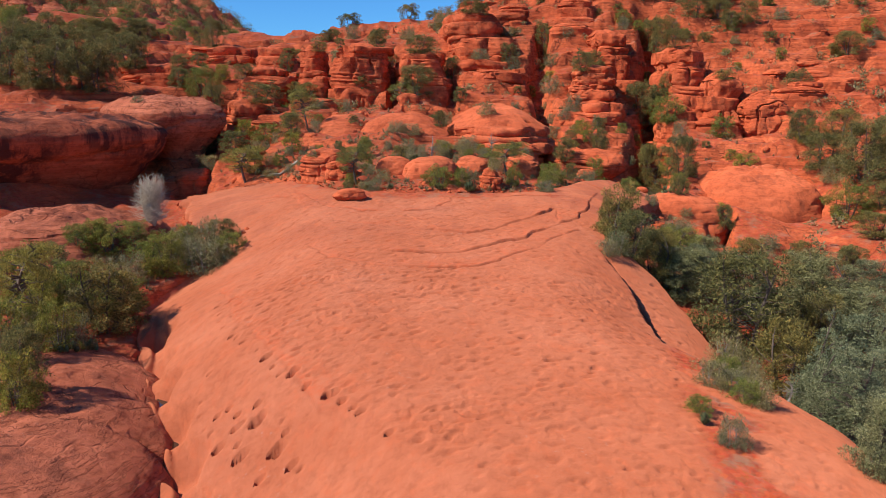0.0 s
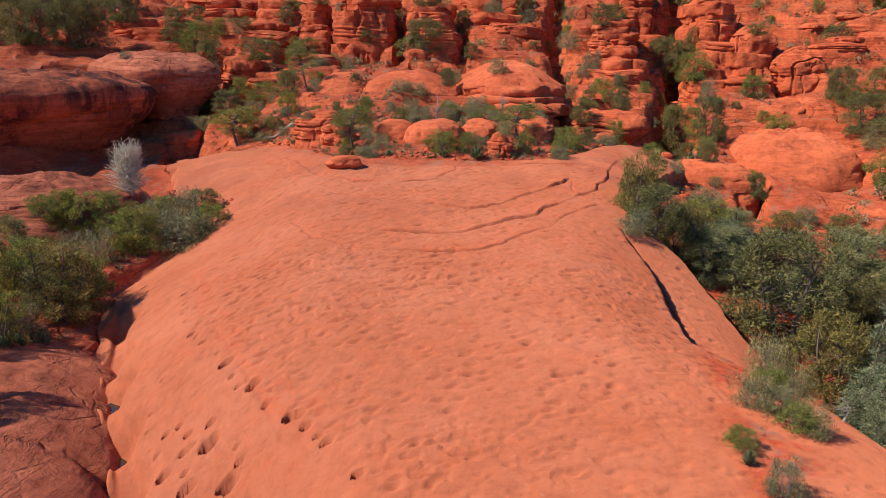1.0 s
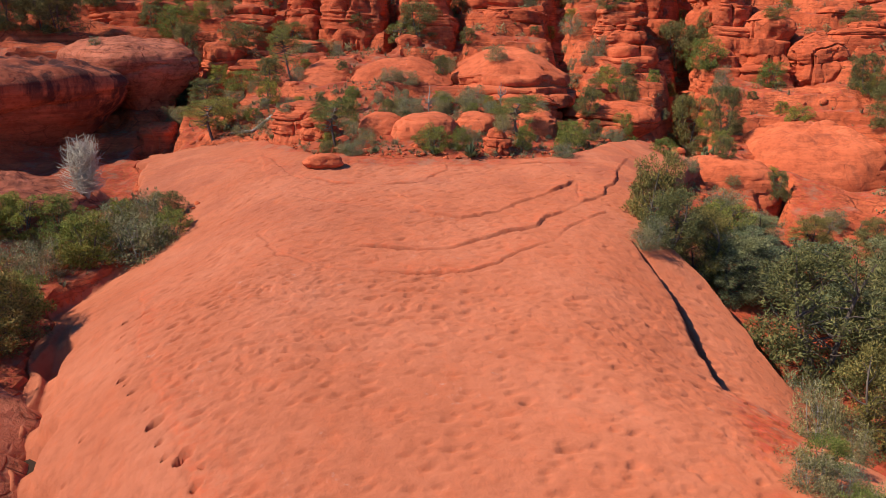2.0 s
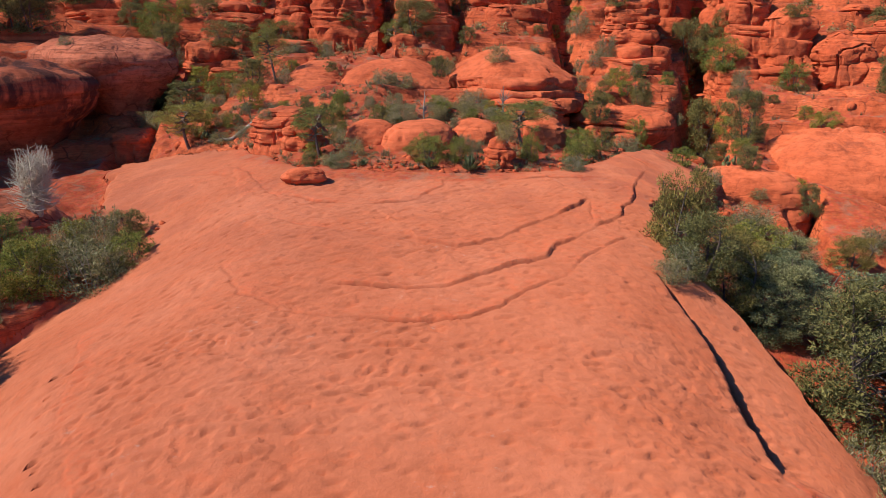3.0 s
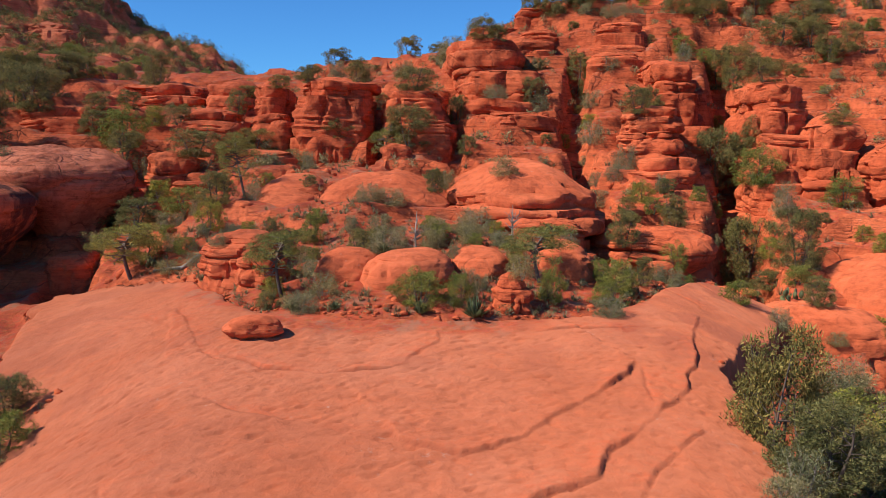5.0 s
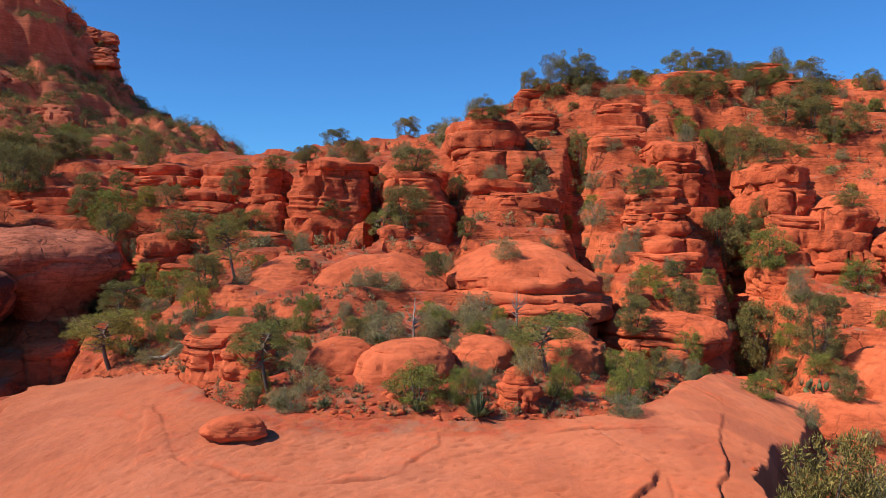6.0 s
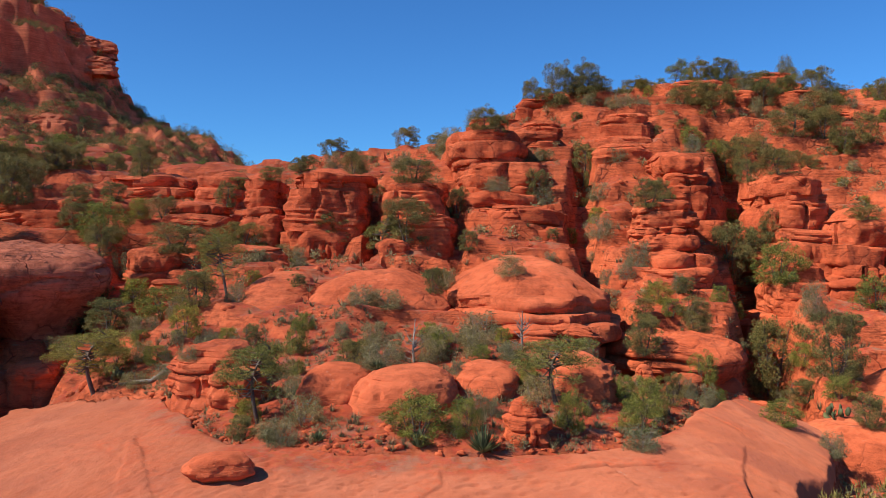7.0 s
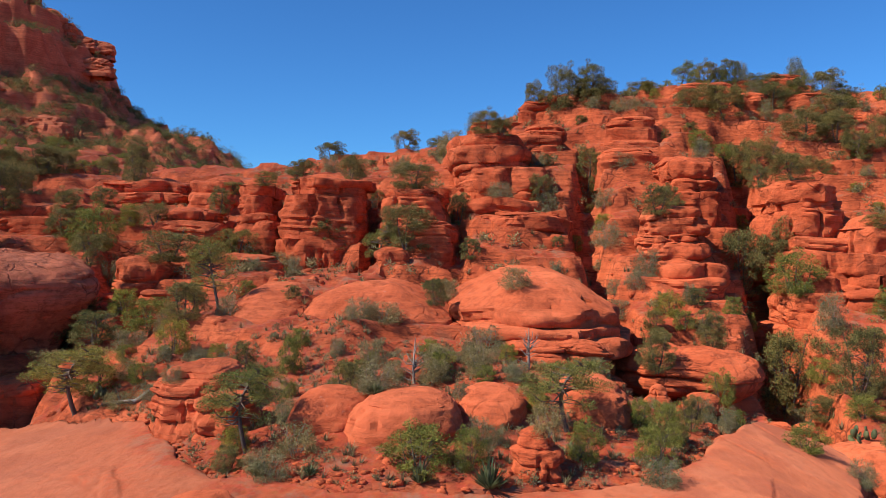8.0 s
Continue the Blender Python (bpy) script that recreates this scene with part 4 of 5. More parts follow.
butte_rock("tall red sandstone pinnacle at the end of a butte", -138.4, 322, 72, 3.6, 4.5, 17.0, p=3.0, lean=(-1.2, 0))
butte_rock("upright red sandstone tower on a butte's nose", -131.0, 316, 56, 3.0, 5.0, 15.5, p=3.0)
butte_rock("blunt red sandstone tower above a steep slope", -125.6, 316, 54, 3.8, 6.0, 16.0, p=2.8, lean=(-1.8, 0))
tiers = np.random.default_rng(23)
for k in range(34):
    i, j = tiers.integers(40, 150), tiers.integers(75, 200)
    bx, by, bz = (float(a[i, j]) for a in BUTTE_LAND)
    if bx < -205 or bx > -95 or bz < 22:
        continue
    butte_rock("rounded red sandstone outcrop among junipers on a butte", bx, by, bz - 3.0, tiers.uniform(5, 11), tiers.uniform(3, 5), tiers.uniform(5.5, 8), p=2.8, lean=(0, 2.0))

# ---- plants ----
def tubes(paths, sides=5):
    """Tapered limbs: each path is a row of (place, radius)."""
    verts, quads = [], []
    for path in paths:
        pts = np.array([q for q, _ in path], float)
        rad = np.array([r for _, r in path], float)
        d = np.gradient(pts, axis=0)
        d /= np.linalg.norm(d, axis=1)[:, None] + 1e-9
        a = np.cross(d, (0.31, 0.77, 0.55))
        a /= np.linalg.norm(a, axis=1)[:, None] + 1e-9
        b = np.cross(d, a)
        k = np.arange(sides) * 2 * math.pi / sides
        ring = pts[:, None] + rad[:, None, None] * (a[:, None] * np.cos(k)[None, :, None] + b[:, None] * np.sin(k)[None, :, None])
        i = np.arange(len(path) * sides).reshape(len(path), sides) + sum(len(v) for v in verts)
        j = np.roll(i, -1, 1)
        verts.append(ring.reshape(-1, 3))
        quads.append(np.stack([i[:-1], j[:-1], j[1:], i[1:]], -1).reshape(-1, 4))
    return np.concatenate(verts), np.concatenate(quads)


def leaves(rng, centres, radii, count, length, width, out=0.8, squash=0.75):
    """Little blades in clumps round the centres, pointing outwards and up."""
    which = rng.choice(len(centres), count, p=radii ** 2 / np.sum(radii ** 2))
    d = rng.normal(size=(count, 3))
    d /= np.linalg.norm(d, axis=1)[:, None]
    far = rng.random(count) ** 0.33
    place = centres[which] + d * (radii[which] * far)[:, None] * (1, 1, squash)
    aim = out * d + rng.normal(size=(count, 3)) * 0.55 + (0, 0, 0.35)
    aim /= np.linalg.norm(aim, axis=1)[:, None]
    across = np.cross(aim, rng.normal(size=(count, 3)))
    across /= np.linalg.norm(across, axis=1)[:, None] + 1e-9
    size = length * (0.6 + 0.8 * rng.random(count))[:, None]
    wide = width * (0.6 + 0.8 * rng.random(count))[:, None]
    a, b, c = place - across * wide * 0.5, place + across * wide * 0.5, place + aim * size
    verts = np.stack([a, b, c], 1).reshape(-1, 3)
    return verts, np.arange(count * 3).reshape(-1, 3)


def bough(rng, start, end, r0, r1, sag=0.12, steps=5):
    start, end = np.array(start, float), np.array(end, float)
    wob = rng.normal(size=3) * np.linalg.norm(end - start) * sag
    return [(start + (end - start) * k + wob * math.sin(k * math.pi), r0 + (r1 - r0) * k) for k in np.linspace(0, 1, steps)]


def woody(name, label, category, group, wood, leaf, seed, tall, wide, stems, clumps, clump_size, count, length, width, bare=0.25, lean=0.0, layers=False, twigs=True):
    """A tree or shrub about `tall` metres high: stems and limbs, and a crown of leaf clumps with gaps between them."""
    rng = np.random.default_rng(seed)
    root = tagged(new(name), label, category, group)
    centres, radii, paths = [], [], []
    for s in range(stems):
        turn = 2 * math.pi * (s + rng.random() * 0.6) / stems
        spread = 0.0 if stems == 1 else 0.28 * wide
        foot = np.array((math.cos(turn), math.sin(turn), 0)) * spread * 0.12 - (0, 0, 0.15)
        head = np.array((math.cos(turn) * spread + lean * tall, math.sin(turn) * spread, tall * (0.86 + 0.12 * rng.random())))
        r0 = tall * (0.032 if stems == 1 else 0.02)
        trunk = bough(rng, foot, head, r0, r0 * 0.22, 0.07, 8)
        paths.append(trunk)
        for c in range(clumps // stems):
            a = rng.random() * 2 * math.pi
            if layers:
                # tiers of level boughs from a bare trunk
                k = bare + (1 - bare) * rng.random() ** 0.8
                reach = 0.5 * wide * math.sin(math.pi * min(1, 0.25 + 0.72 * (k - bare) / (1 - bare))) ** 0.7 * (0.35 + 0.65 * rng.random() ** 0.5)
                rise = 0.25 * reach * rng.random() + 0.05 * tall * rng.normal()
            else:
                # a full, uneven crown that comes down close to the ground
                up = bare + (0.97 - bare) * rng.random()
                belly = math.sqrt(max(0.05, 1 - (2 * max(0.0, up - 0.42) / 1.2) ** 2)) * (0.72 + 0.28 * min(1, up / 0.3))
                reach = 0.5 * wide * belly * (0.45 + 0.5 * rng.random() ** 0.6) * (1 + 0.18 * math.sin(3 * a + seed) + 0.12 * math.sin(5 * a + 2 * up * 6))
                k = up * 0.75
                rise = tall * (up - k)
            q = min(6.99, k * 7)
            i = int(q)
            base = trunk[i][0] + (trunk[i + 1][0] - trunk[i][0]) * (q - i)
            tip = base + np.array((math.cos(a) * reach, math.sin(a) * reach, rise))
            if not layers:
                tip[:2] -= 0.6 * base[:2]
            tip[2] = max(tip[2], clump_size * 0.4)
            centres.append(tip)
            radii.append(clump_size * (0.55 + 0.95 * rng.random() ** 2))
            if twigs and (c % 3 == 0 or layers or not count):
                paths.append(bough(rng, base, tip, r0 * 0.35, r0 * 0.08, 0.14, 4))
        centres.append(head)
        radii.append(clump_size * 0.8)
    v, q = tubes(paths, 5 if tall > 1.9 else 3)
    sheet("trunk" if tall > 1.9 else "stem", v, q, wood, parent=root)
    if count:
        v, t = leaves(rng, np.array(centres), np.array(radii), count, length, width, squash=0.6 if layers else 0.8)
        sheet("crown", v, t, leaf, parent=root)
    return root, tall, wide


def blades(name, label, category, group, mat, seed, count, tall, flat=0.35, width=0.03):
    """A rosette of stiff pointed blades."""
    rng = np.random.default_rng(seed)
    root = tagged(new(name), label, category, group)
    verts, tris = [], []
    for k in range(count):
        a, up = rng.random() * 2 * math.pi, flat + (1.35 - flat) * rng.random()
        d = np.array((math.cos(a) * math.cos(up), math.sin(a) * math.cos(up), math.sin(up)))
        side = np.array((-math.sin(a), math.cos(a), 0)) * width
        keel = np.cross(d, side / width) * width * 0.5
        n = len(verts)
        mid = d * tall * 0.45
        verts += [-side * 0.7, side * 0.7, mid + side, mid - side, mid - keel, d * tall * (0.8 + 0.3 * rng.random())]
        tris += [(n, n + 1, n + 4), (n + 1, n + 2, n + 4), (n + 3, n, n + 4), (n + 2, n + 5, n + 4), (n + 5, n + 3, n + 4)]
    sheet("leaf_rosette", np.array(verts), np.array(tris), mat, parent=root)
    return root, tall, tall * 1.6


def cactus(seed):
    rng = np.random.default_rng(seed)
    root = tagged(new("prickly_pear"), "clump of pale green prickly pear pads on the ground", "cactus", "prickly pears")
    u = np.linspace(0, 2 * math.pi, 11)[:-1]
    for k in range(16):
        a, r, z = rng.random() * 6.28, 0.42 * rng.random() ** 0.5, 0.05 + 0.22 * rng.random()
        tip = Euler((0.5 * rng.normal(), 0.5 * rng.normal(), a))
        verts = [(0.095 * math.cos(t), s * 0.016, 0.12 + 0.13 * math.sin(t)) for s in (-1, 1) for t in u] + [(0, -0.026, 0.12), (0, 0.026, 0.12)]
        verts = np.array([tuple(tip.to_matrix() @ Vector(q)) for q in verts]) + (r * math.cos(a), r * math.sin(a), z - 0.1)
        tris = []
        for i in range(10):
            j = (i + 1) % 10
            tris += [(20, i, j), (21, 10 + j, 10 + i), (i, 10 + i, j), (j, 10 + i, 10 + j)]
        sheet("pad", verts, np.array(tris), CACTUS, parent=root)
    return root, 0.45, 0.9


KINDS = {
    "juniper": lambda k: woody("juniper_tree", "dense olive-green juniper rooted in red rock", "tree", "junipers", BARK, JUNIPER_LEAF, 100 + k, 3.0, 2.6, 3, 135, 0.25, 17000, 0.09, 0.03, bare=0.06),
    "hill_juniper": lambda k: woody("juniper_tree", "small olive-green juniper on the ledgy hillside", "tree", "hillside junipers", BARK, JUNIPER_LEAF, 160 + k, 2.4, 2.2, 2, 76, 0.26, 12000, 0.075, 0.03, bare=0.05),
    "cypress": lambda k: woody("juniper_tree", "tall grey-green juniper with drooping sprays in the gully", "tree", "tall junipers", BARK, CYPRESS_LEAF, 140 + k, 5.0, 3.4, 2, 170, 0.40, 36000, 0.10, 0.038, bare=0.04),
    "pinyon": lambda k: woody("pinyon_pine", "small open-crowned pinyon pine with a bent dark trunk", "tree", "pinyons", BARK, PINE_LEAF, 200 + k, 3.2, 2.9, 1, 54, 0.34, 10000, 0.10, 0.024, bare=0.3, lean=(-0.22, 0.15, 0.3)[k % 3], layers=True),
    "oak": lambda k: woody("shrub", "leafy green evergreen shrub on the red slope", "shrub", "green shrubs", BARK, OAK_LEAF, 300 + k, 1.5, 1.7, 5, 90, 0.18, 9000, 0.06, 0.026, bare=0.06),
    "grey": lambda k: woody("dry_shrub", "low grey half-dry desert shrub", "shrub", "grey shrubs", GREY_WOOD, GREY_LEAF, 400 + k, 0.9, 1.2, 7, 63, 0.18, 4600, 0.07, 0.018, bare=0.08),
    "bare": lambda k: woody("leafless_shrub", "pale leafless shrub with a fan of bleached twigs", "shrub", "", PALE_TWIG, GREY_LEAF, 500 + k, 2.6, 2.6, 14, 600, 0.2, 0, 0.1, 0.02, bare=0.2),
    "snag": lambda k: woody("dead_tree", "small dead tree with bare grey branches", "tree", "dead trees", GREY_WOOD, GREY_LEAF, 600 + k, 1.8, 1.1, 1, 22, 0.2, 0, 0.1, 0.02, bare=0.3),
    "yucca": lambda k: blades("yucca", "spiky grey-green yucca rosette on red soil", "yucca", "yuccas", YUCCA_LEAF, 700 + k, 110, 0.55),
    "cactus": lambda k: cactus(800 + k),
}
MADE = {}


def plant(kind, x, y, z, tall, wide, label="", land=None):
    """Sets a plant of a kind on the ground; every kind comes in three growths."""
    if kind == "juniper" and y > 74:
        kind = "hill_juniper"
    z = footing(x, y, z, land) - 0.04
    k = int(abs(x * 13.7 + y * 7.3)) % 3
    spin = (x * 97 + y * 53) % 360
    if kind == "pinyon":
        spin = (x * 31) % 40 - 20
    first = (kind, k) not in MADE
    if first:
        root, h, w = KINDS[kind](k)
        MADE[kind, k] = (root, h, w, tall / h, wide / w)
        ob = root
        sc = (wide / w, wide / w, tall / h)
        ob.matrix_basis = Matrix.LocRotScale((x, y, z), Euler((0, 0, radians(spin))), Vector(sc))
    else:
        root, h, w, s1, s2 = MADE[kind, k]
        m = Matrix.LocRotScale((x, y, z), Euler((0, 0, radians(spin))), Vector((wide / w / s2, wide / w / s2, tall / h / s1)))
        ob = copy_thing(root, m)
    if label:
        tagged(ob, label)
    return ob


# ---- planting: kind, east, north, height of the ground, height, width ----
plant("pinyon", -14.6, 60.5, 2.03, 2.7, 3.1)
plant("pinyon", -5.5, 52.0, 2.86, 2.6, 2.3)
plant("oak", -0.3, 49.9, 2.84, 1.2, 1.9)
plant("oak", 1.1, 50.0, 2.85, 1.1, 1.0)
plant("juniper", -5.8, 51.1, 2.48, 0.7, 0.9)
plant("grey", -4.3, 49.9, 2.50, 0.7, 1.1)
plant("grey", -3.9, 51.2, 3.00, 0.9, 1.4)
plant("juniper", -2.9, 55.4, 4.23, 1.3, 1.4)
plant("grey", -1.7, 53.8, 4.27, 0.9, 1.5)
plant("juniper", -21.7, 73.7, 2.66, 3.2, 4.3)
plant("juniper", -17.4, 68.4, 3.74, 1.7, 2.6)
plant("oak", -14.6, 61.9, 2.63, 1.5, 2.2)
plant("grey", -19.6, 68.6, 2.23, 1.2, 1.8)
plant("oak", -17.3, 71.9, 5.11, 1.4, 1.9)
plant("oak", -14.6, 68.8, 4.54, 1.8, 2.6)
plant("oak", -11.6, 63.3, 4.20, 1.5, 1.5)
plant("juniper", -12.3, 66.8, 5.34, 2.0, 2.2)
plant("pinyon", -11.2, 68.8, 5.47, 3.4, 2.4)
plant("grey", -22.5, 82.1, 5.99, 1.6, 1.4)
plant("juniper", -20.6, 74.9, 7.54, 2.0, 2.0)
plant("juniper", -26.6, 84.0, 9.33, 2.0, 2.4)
plant("oak", -23.0, 86.9, 10.09, 1.7, 1.7)
plant("juniper", -17.2, 78.1, 7.87, 2.1, 3.9)
plant("oak", -12.1, 60.9, 3.43, 0.8, 1.2)
plant("oak", -14.5, 65.4, 3.63, 0.8, 1.1)
plant("grey", -11.1, 59.2, 3.12, 0.6, 1.0)
plant("grey", -12.6, 59.9, 2.60, 0.6, 1.4)
plant("grey", -8.8, 55.1, 4.14, 0.5, 0.7)
plant("juniper", -7.5, 59.4, 4.40, 1.2, 0.9)
plant("oak", -5.7, 59.5, 4.50, 1.4, 1.0)
plant("juniper", -13.9, 82.0, 8.13, 1.9, 2.7)
plant("grey", -10.3, 81.6, 7.24, 1.1, 3.0)
plant("juniper", -8.1, 81.5, 8.32, 1.5, 1.5)
plant("juniper", -7.1, 82.2, 8.47, 1.7, 2.3)
plant("juniper", -2.4, 79.3, 8.98, 3.1, 3.3)
plant("pinyon", -4.3, 79.9, 8.65, 3.0, 2.1)
plant("grey", -3.7, 65.2, 7.28, 1.1, 1.6)
plant("grey", -2.6, 65.3, 7.22, 0.9, 1.9)
plant("juniper", -0.3, 67.8, 6.33, 1.4, 1.1)
plant("juniper", 0.9, 84.7, 11.39, 2.4, 1.7)
plant("juniper", 1.6, 78.7, 8.56, 1.3, 1.4)
plant("grey", 1.9, 63.4, 7.00, 1.1, 2.0)
plant("grey", 3.5, 65.6, 7.92, 0.9, 1.4)
plant("oak", 0.2, 57.2, 4.84, 0.8, 0.9)
plant("grey", 1.5, 57.2, 4.75, 1.1, 1.3)
plant("grey", -2.4, 58.1, 4.85, 1.1, 1.1)
plant("grey", -1.5, 56.8, 4.66, 0.7, 0.8)
plant("grey", 2.9, 56.5, 4.64, 0.6, 0.8)
plant("snag", -0.7, 56.5, 4.56, 1.9, 1.4)
plant("snag", 3.5, 59.0, 4.62, 1.9, 1.4)
plant("pinyon", 4.2, 53.2, 3.26, 2.3, 2.6)
plant("oak", 4.4, 51.0, 2.78, 1.2, 1.0)
plant("grey", 3.2, 50.1, 3.78, 0.8, 1.0)
plant("oak", 6.6, 51.8, 2.48, 1.1, 1.3)
plant("grey", 6.3, 49.8, 2.36, 0.7, 1.1)
plant("oak", 7.3, 53.6, 2.71, 1.4, 1.3)
plant("oak", 6.8, 54.8, 3.07, 1.0, 0.8)
plant("juniper", 8.6, 55.3, 2.80, 1.2, 0.9)
plant("oak", 11.3, 60.6, 2.62, 1.3, 1.2)
plant("grey", 10.3, 56.7, 2.39, 0.9, 0.8)
plant("juniper", 9.4, 63.2, 3.85, 1.8, 1.6)
plant("juniper", 12.5, 65.7, 4.16, 1.8, 1.5)
plant("grey", 9.9, 74.5, 5.87, 1.0, 1.7)
plant("grey", 10.4, 80.7, 8.92, 1.5, 1.9)
plant("grey", 12.0, 76.2, 8.54, 1.7, 1.7)
plant("oak", 11.9, 71.0, 5.11, 1.2, 1.5)
plant("grey", 13.5, 72.8, 7.42, 1.1, 0.8)
plant("grey", 11.1, 84.9, 11.67, 1.2, 1.6)
plant("grey", 12.8, 87.6, 14.45, 1.1, 1.7)
plant("juniper", 18.0, 70.4, 1.59, 4.5, 3.2)
plant("grey", 17.4, 67.3, 0.84, 1.7, 1.7)
plant("oak", 12.7, 55.9, 1.76, 0.9, 1.4)
plant("juniper", 18.9, 65.0, 1.91, 3.4, 2.5)
plant("grey", 20.4, 70.9, 4.45, 1.8, 1.5)
plant("juniper", 19.2, 80.3, 6.12, 4.4, 3.2)
plant("juniper", 21.2, 80.7, 7.43, 3.3, 2.4)
plant("oak", 20.4, 75.6, 6.17, 2.4, 3.0)
plant("juniper", 21.9, 79.9, 8.80, 2.6, 2.2)
plant("oak", 18.1, 62.8, 1.46, 1.0, 1.5)
plant("grey", 14.0, 54.7, 0.92, 0.8, 1.0)
plant("juniper", 16.6, 57.2, 1.36, 1.3, 1.3)
plant("juniper", 18.0, 66.1, 1.30, 1.1, 1.9)
plant("juniper", 3.0, 87.1, 17.99, 1.9, 2.1)
plant("juniper", 4.0, 86.7, 17.82, 1.3, 1.5)
plant("juniper", -4.7, 115.7, 19.10, 2.2, 2.8)
plant("juniper", -1.2, 113.5, 18.39, 1.8, 2.4)
plant("juniper", -2.1, 83.4, 13.51, 2.0, 3.1)
plant("juniper", 0.1, 87.5, 14.36, 1.3, 1.7)
plant("juniper", -6.7, 85.0, 14.39, 2.0, 1.8)
plant("juniper", -13.0, 117.4, 18.15, 1.9, 3.1)
plant("juniper", -10.3, 83.9, 14.21, 1.0, 1.0)
plant("juniper", -12.3, 83.8, 14.20, 1.0, 1.8)
plant("juniper", -16.6, 92.1, 14.59, 1.1, 2.3)
plant("juniper", 9.5, 97.0, 20.19, 4.1, 3.0)
plant("juniper", 12.1, 96.7, 21.43, 2.9, 2.4)
plant("juniper", 12.4, 97.0, 21.48, 1.5, 3.9)
plant("juniper", 17.4, 101.1, 22.09, 1.5, 3.1)
plant("pinyon", 20.6, 100.6, 22.79, 2.5, 2.0)
plant("juniper", 22.3, 98.5, 22.77, 2.2, 2.0)
plant("juniper", 24.1, 98.6, 22.68, 2.2, 2.2)
plant("juniper", 10.7, 90.4, 14.20, 3.3, 2.4)
plant("juniper", 7.4, 98.3, 20.45, 2.5, 2.0)
plant("juniper", 15.4, 82.8, 15.72, 2.3, 1.7)
plant("juniper", 15.0, 83.5, 14.28, 2.2, 2.0)
plant("juniper", 13.0, 77.9, 11.44, 1.8, 2.1)
plant("juniper", 22.4, 94.1, 18.85, 2.8, 3.2)
plant("juniper", 22.7, 92.2, 14.54, 4.0, 3.1)
plant("juniper", 23.4, 88.8, 14.06, 2.6, 3.0)
plant("juniper", 26.5, 95.0, 19.88, 2.3, 2.8)
plant("pinyon", 29.2, 95.8, 21.16, 1.7, 1.4)
plant("juniper", 31.4, 96.5, 21.46, 2.2, 2.9)
plant("juniper", 33.5, 96.9, 20.36, 1.7, 1.9)
plant("juniper", 26.2, 96.8, 21.33, 1.9, 2.9)
plant("juniper", 26.9, 90.2, 16.67, 2.6, 3.5)
plant("juniper", 30.1, 92.5, 18.27, 2.7, 3.2)
plant("juniper", 30.1, 88.5, 14.98, 2.1, 2.5)
plant("juniper", 32.1, 89.2, 16.20, 2.6, 2.1)
plant("juniper", 36.2, 94.8, 20.38, 1.9, 1.4)
plant("juniper", 22.5, 81.1, 13.00, 1.9, 3.0)
plant("juniper", 29.3, 89.7, 16.50, 2.6, 2.6)
plant("juniper", 21.3, 95.0, 19.97, 2.3, 2.8)
plant("juniper", 25.8, 76.3, 12.17, 1.0, 2.0)
plant("grey", 7.0, 84.8, 11.05, 1.4, 2.0)
plant("grey", 3.7, 84.0, 12.00, 1.0, 2.0)
plant("juniper", 19.9, 95.2, 19.98, 1.9, 2.4)
plant("grey", 14.5, 94.3, 19.46, 1.2, 2.3)
plant("juniper", 6.6, 85.1, 15.22, 2.0, 1.5)
plant("juniper", -26.3, 96.5, 13.61, 3.4, 2.4)
plant("juniper", -26.8, 85.8, 12.15, 1.9, 2.1)
plant("juniper", -16.0, 85.4, 11.27, 1.8, 1.6)
plant("juniper", -32.4, 89.8, 12.64, 2.4, 2.6)
plant("juniper", -41.6, 103.2, 15.05, 3.2, 3.2)
plant("juniper", -31.3, 85.2, 11.52, 1.6, 2.0)
plant("juniper", -26.1, 89.6, 12.37, 1.5, 2.2)
plant("juniper", -19.9, 83.4, 11.58, 1.6, 2.0)
plant("yucca", 1.6, 49.0, 2.48, 0.8, 1.1)
plant("yucca", -4.7, 50.1, 2.42, 0.5, 0.7)
plant("yucca", -0.2, 49.2, 2.58, 0.6, 0.7)
plant("yucca", -1.8, 53.2, 4.25, 0.4, 0.7)
plant("yucca", -3.2, 49.7, 2.66, 0.4, 0.6)
plant("cactus", 4.2, 51.4, 2.87, 0.5, 0.5)
plant("cactus", -13.5, 60.9, 2.68, 0.6, 1.1)
plant("cactus", 20.6, 75.5, 6.30, 0.8, 1.5)
plant("cactus", 16.5, 59.8, 1.29, 0.6, 1.0)
plant("juniper", -13.8, 25.7, -1.66, 2.4, 1.8)
plant("oak", -18.2, 35.4, -1.46, 2.2, 2.2)
plant("juniper", -19.1, 38.8, -1.21, 2.4, 2.7)
plant("oak", -14.4, 35.8, -1.61, 2.0, 2.0)
plant("oak", -16.1, 29.1, -1.31, 2.3, 2.0)
plant("grey", -16.7, 32.3, -1.74, 1.4, 1.6)
plant("oak", -20.8, 38.4, -1.11, 1.9, 2.1)
plant("oak", -15.2, 41.7, -0.76, 1.7, 2.0)
plant("cypress", 15.1, 47.0, -1.75, 1.8, 2.2)
plant("cypress", 15.3, 40.8, -3.13, 3.4, 3.4)
plant("cypress", 19.9, 42.0, -3.26, 3.3, 3.8)
plant("juniper", 21.2, 47.1, -2.51, 1.7, 2.6)
plant("cypress", 25.5, 47.3, -3.42, 1.9, 2.8)
plant("pinyon", -17.0, 32.5, -1.82, 4.2, 3.0)
plant("oak", -13.5, 24.6, -1.69, 1.9, 1.6)
plant("juniper", -14.5, 34.1, -1.82, 3.1, 3.1)
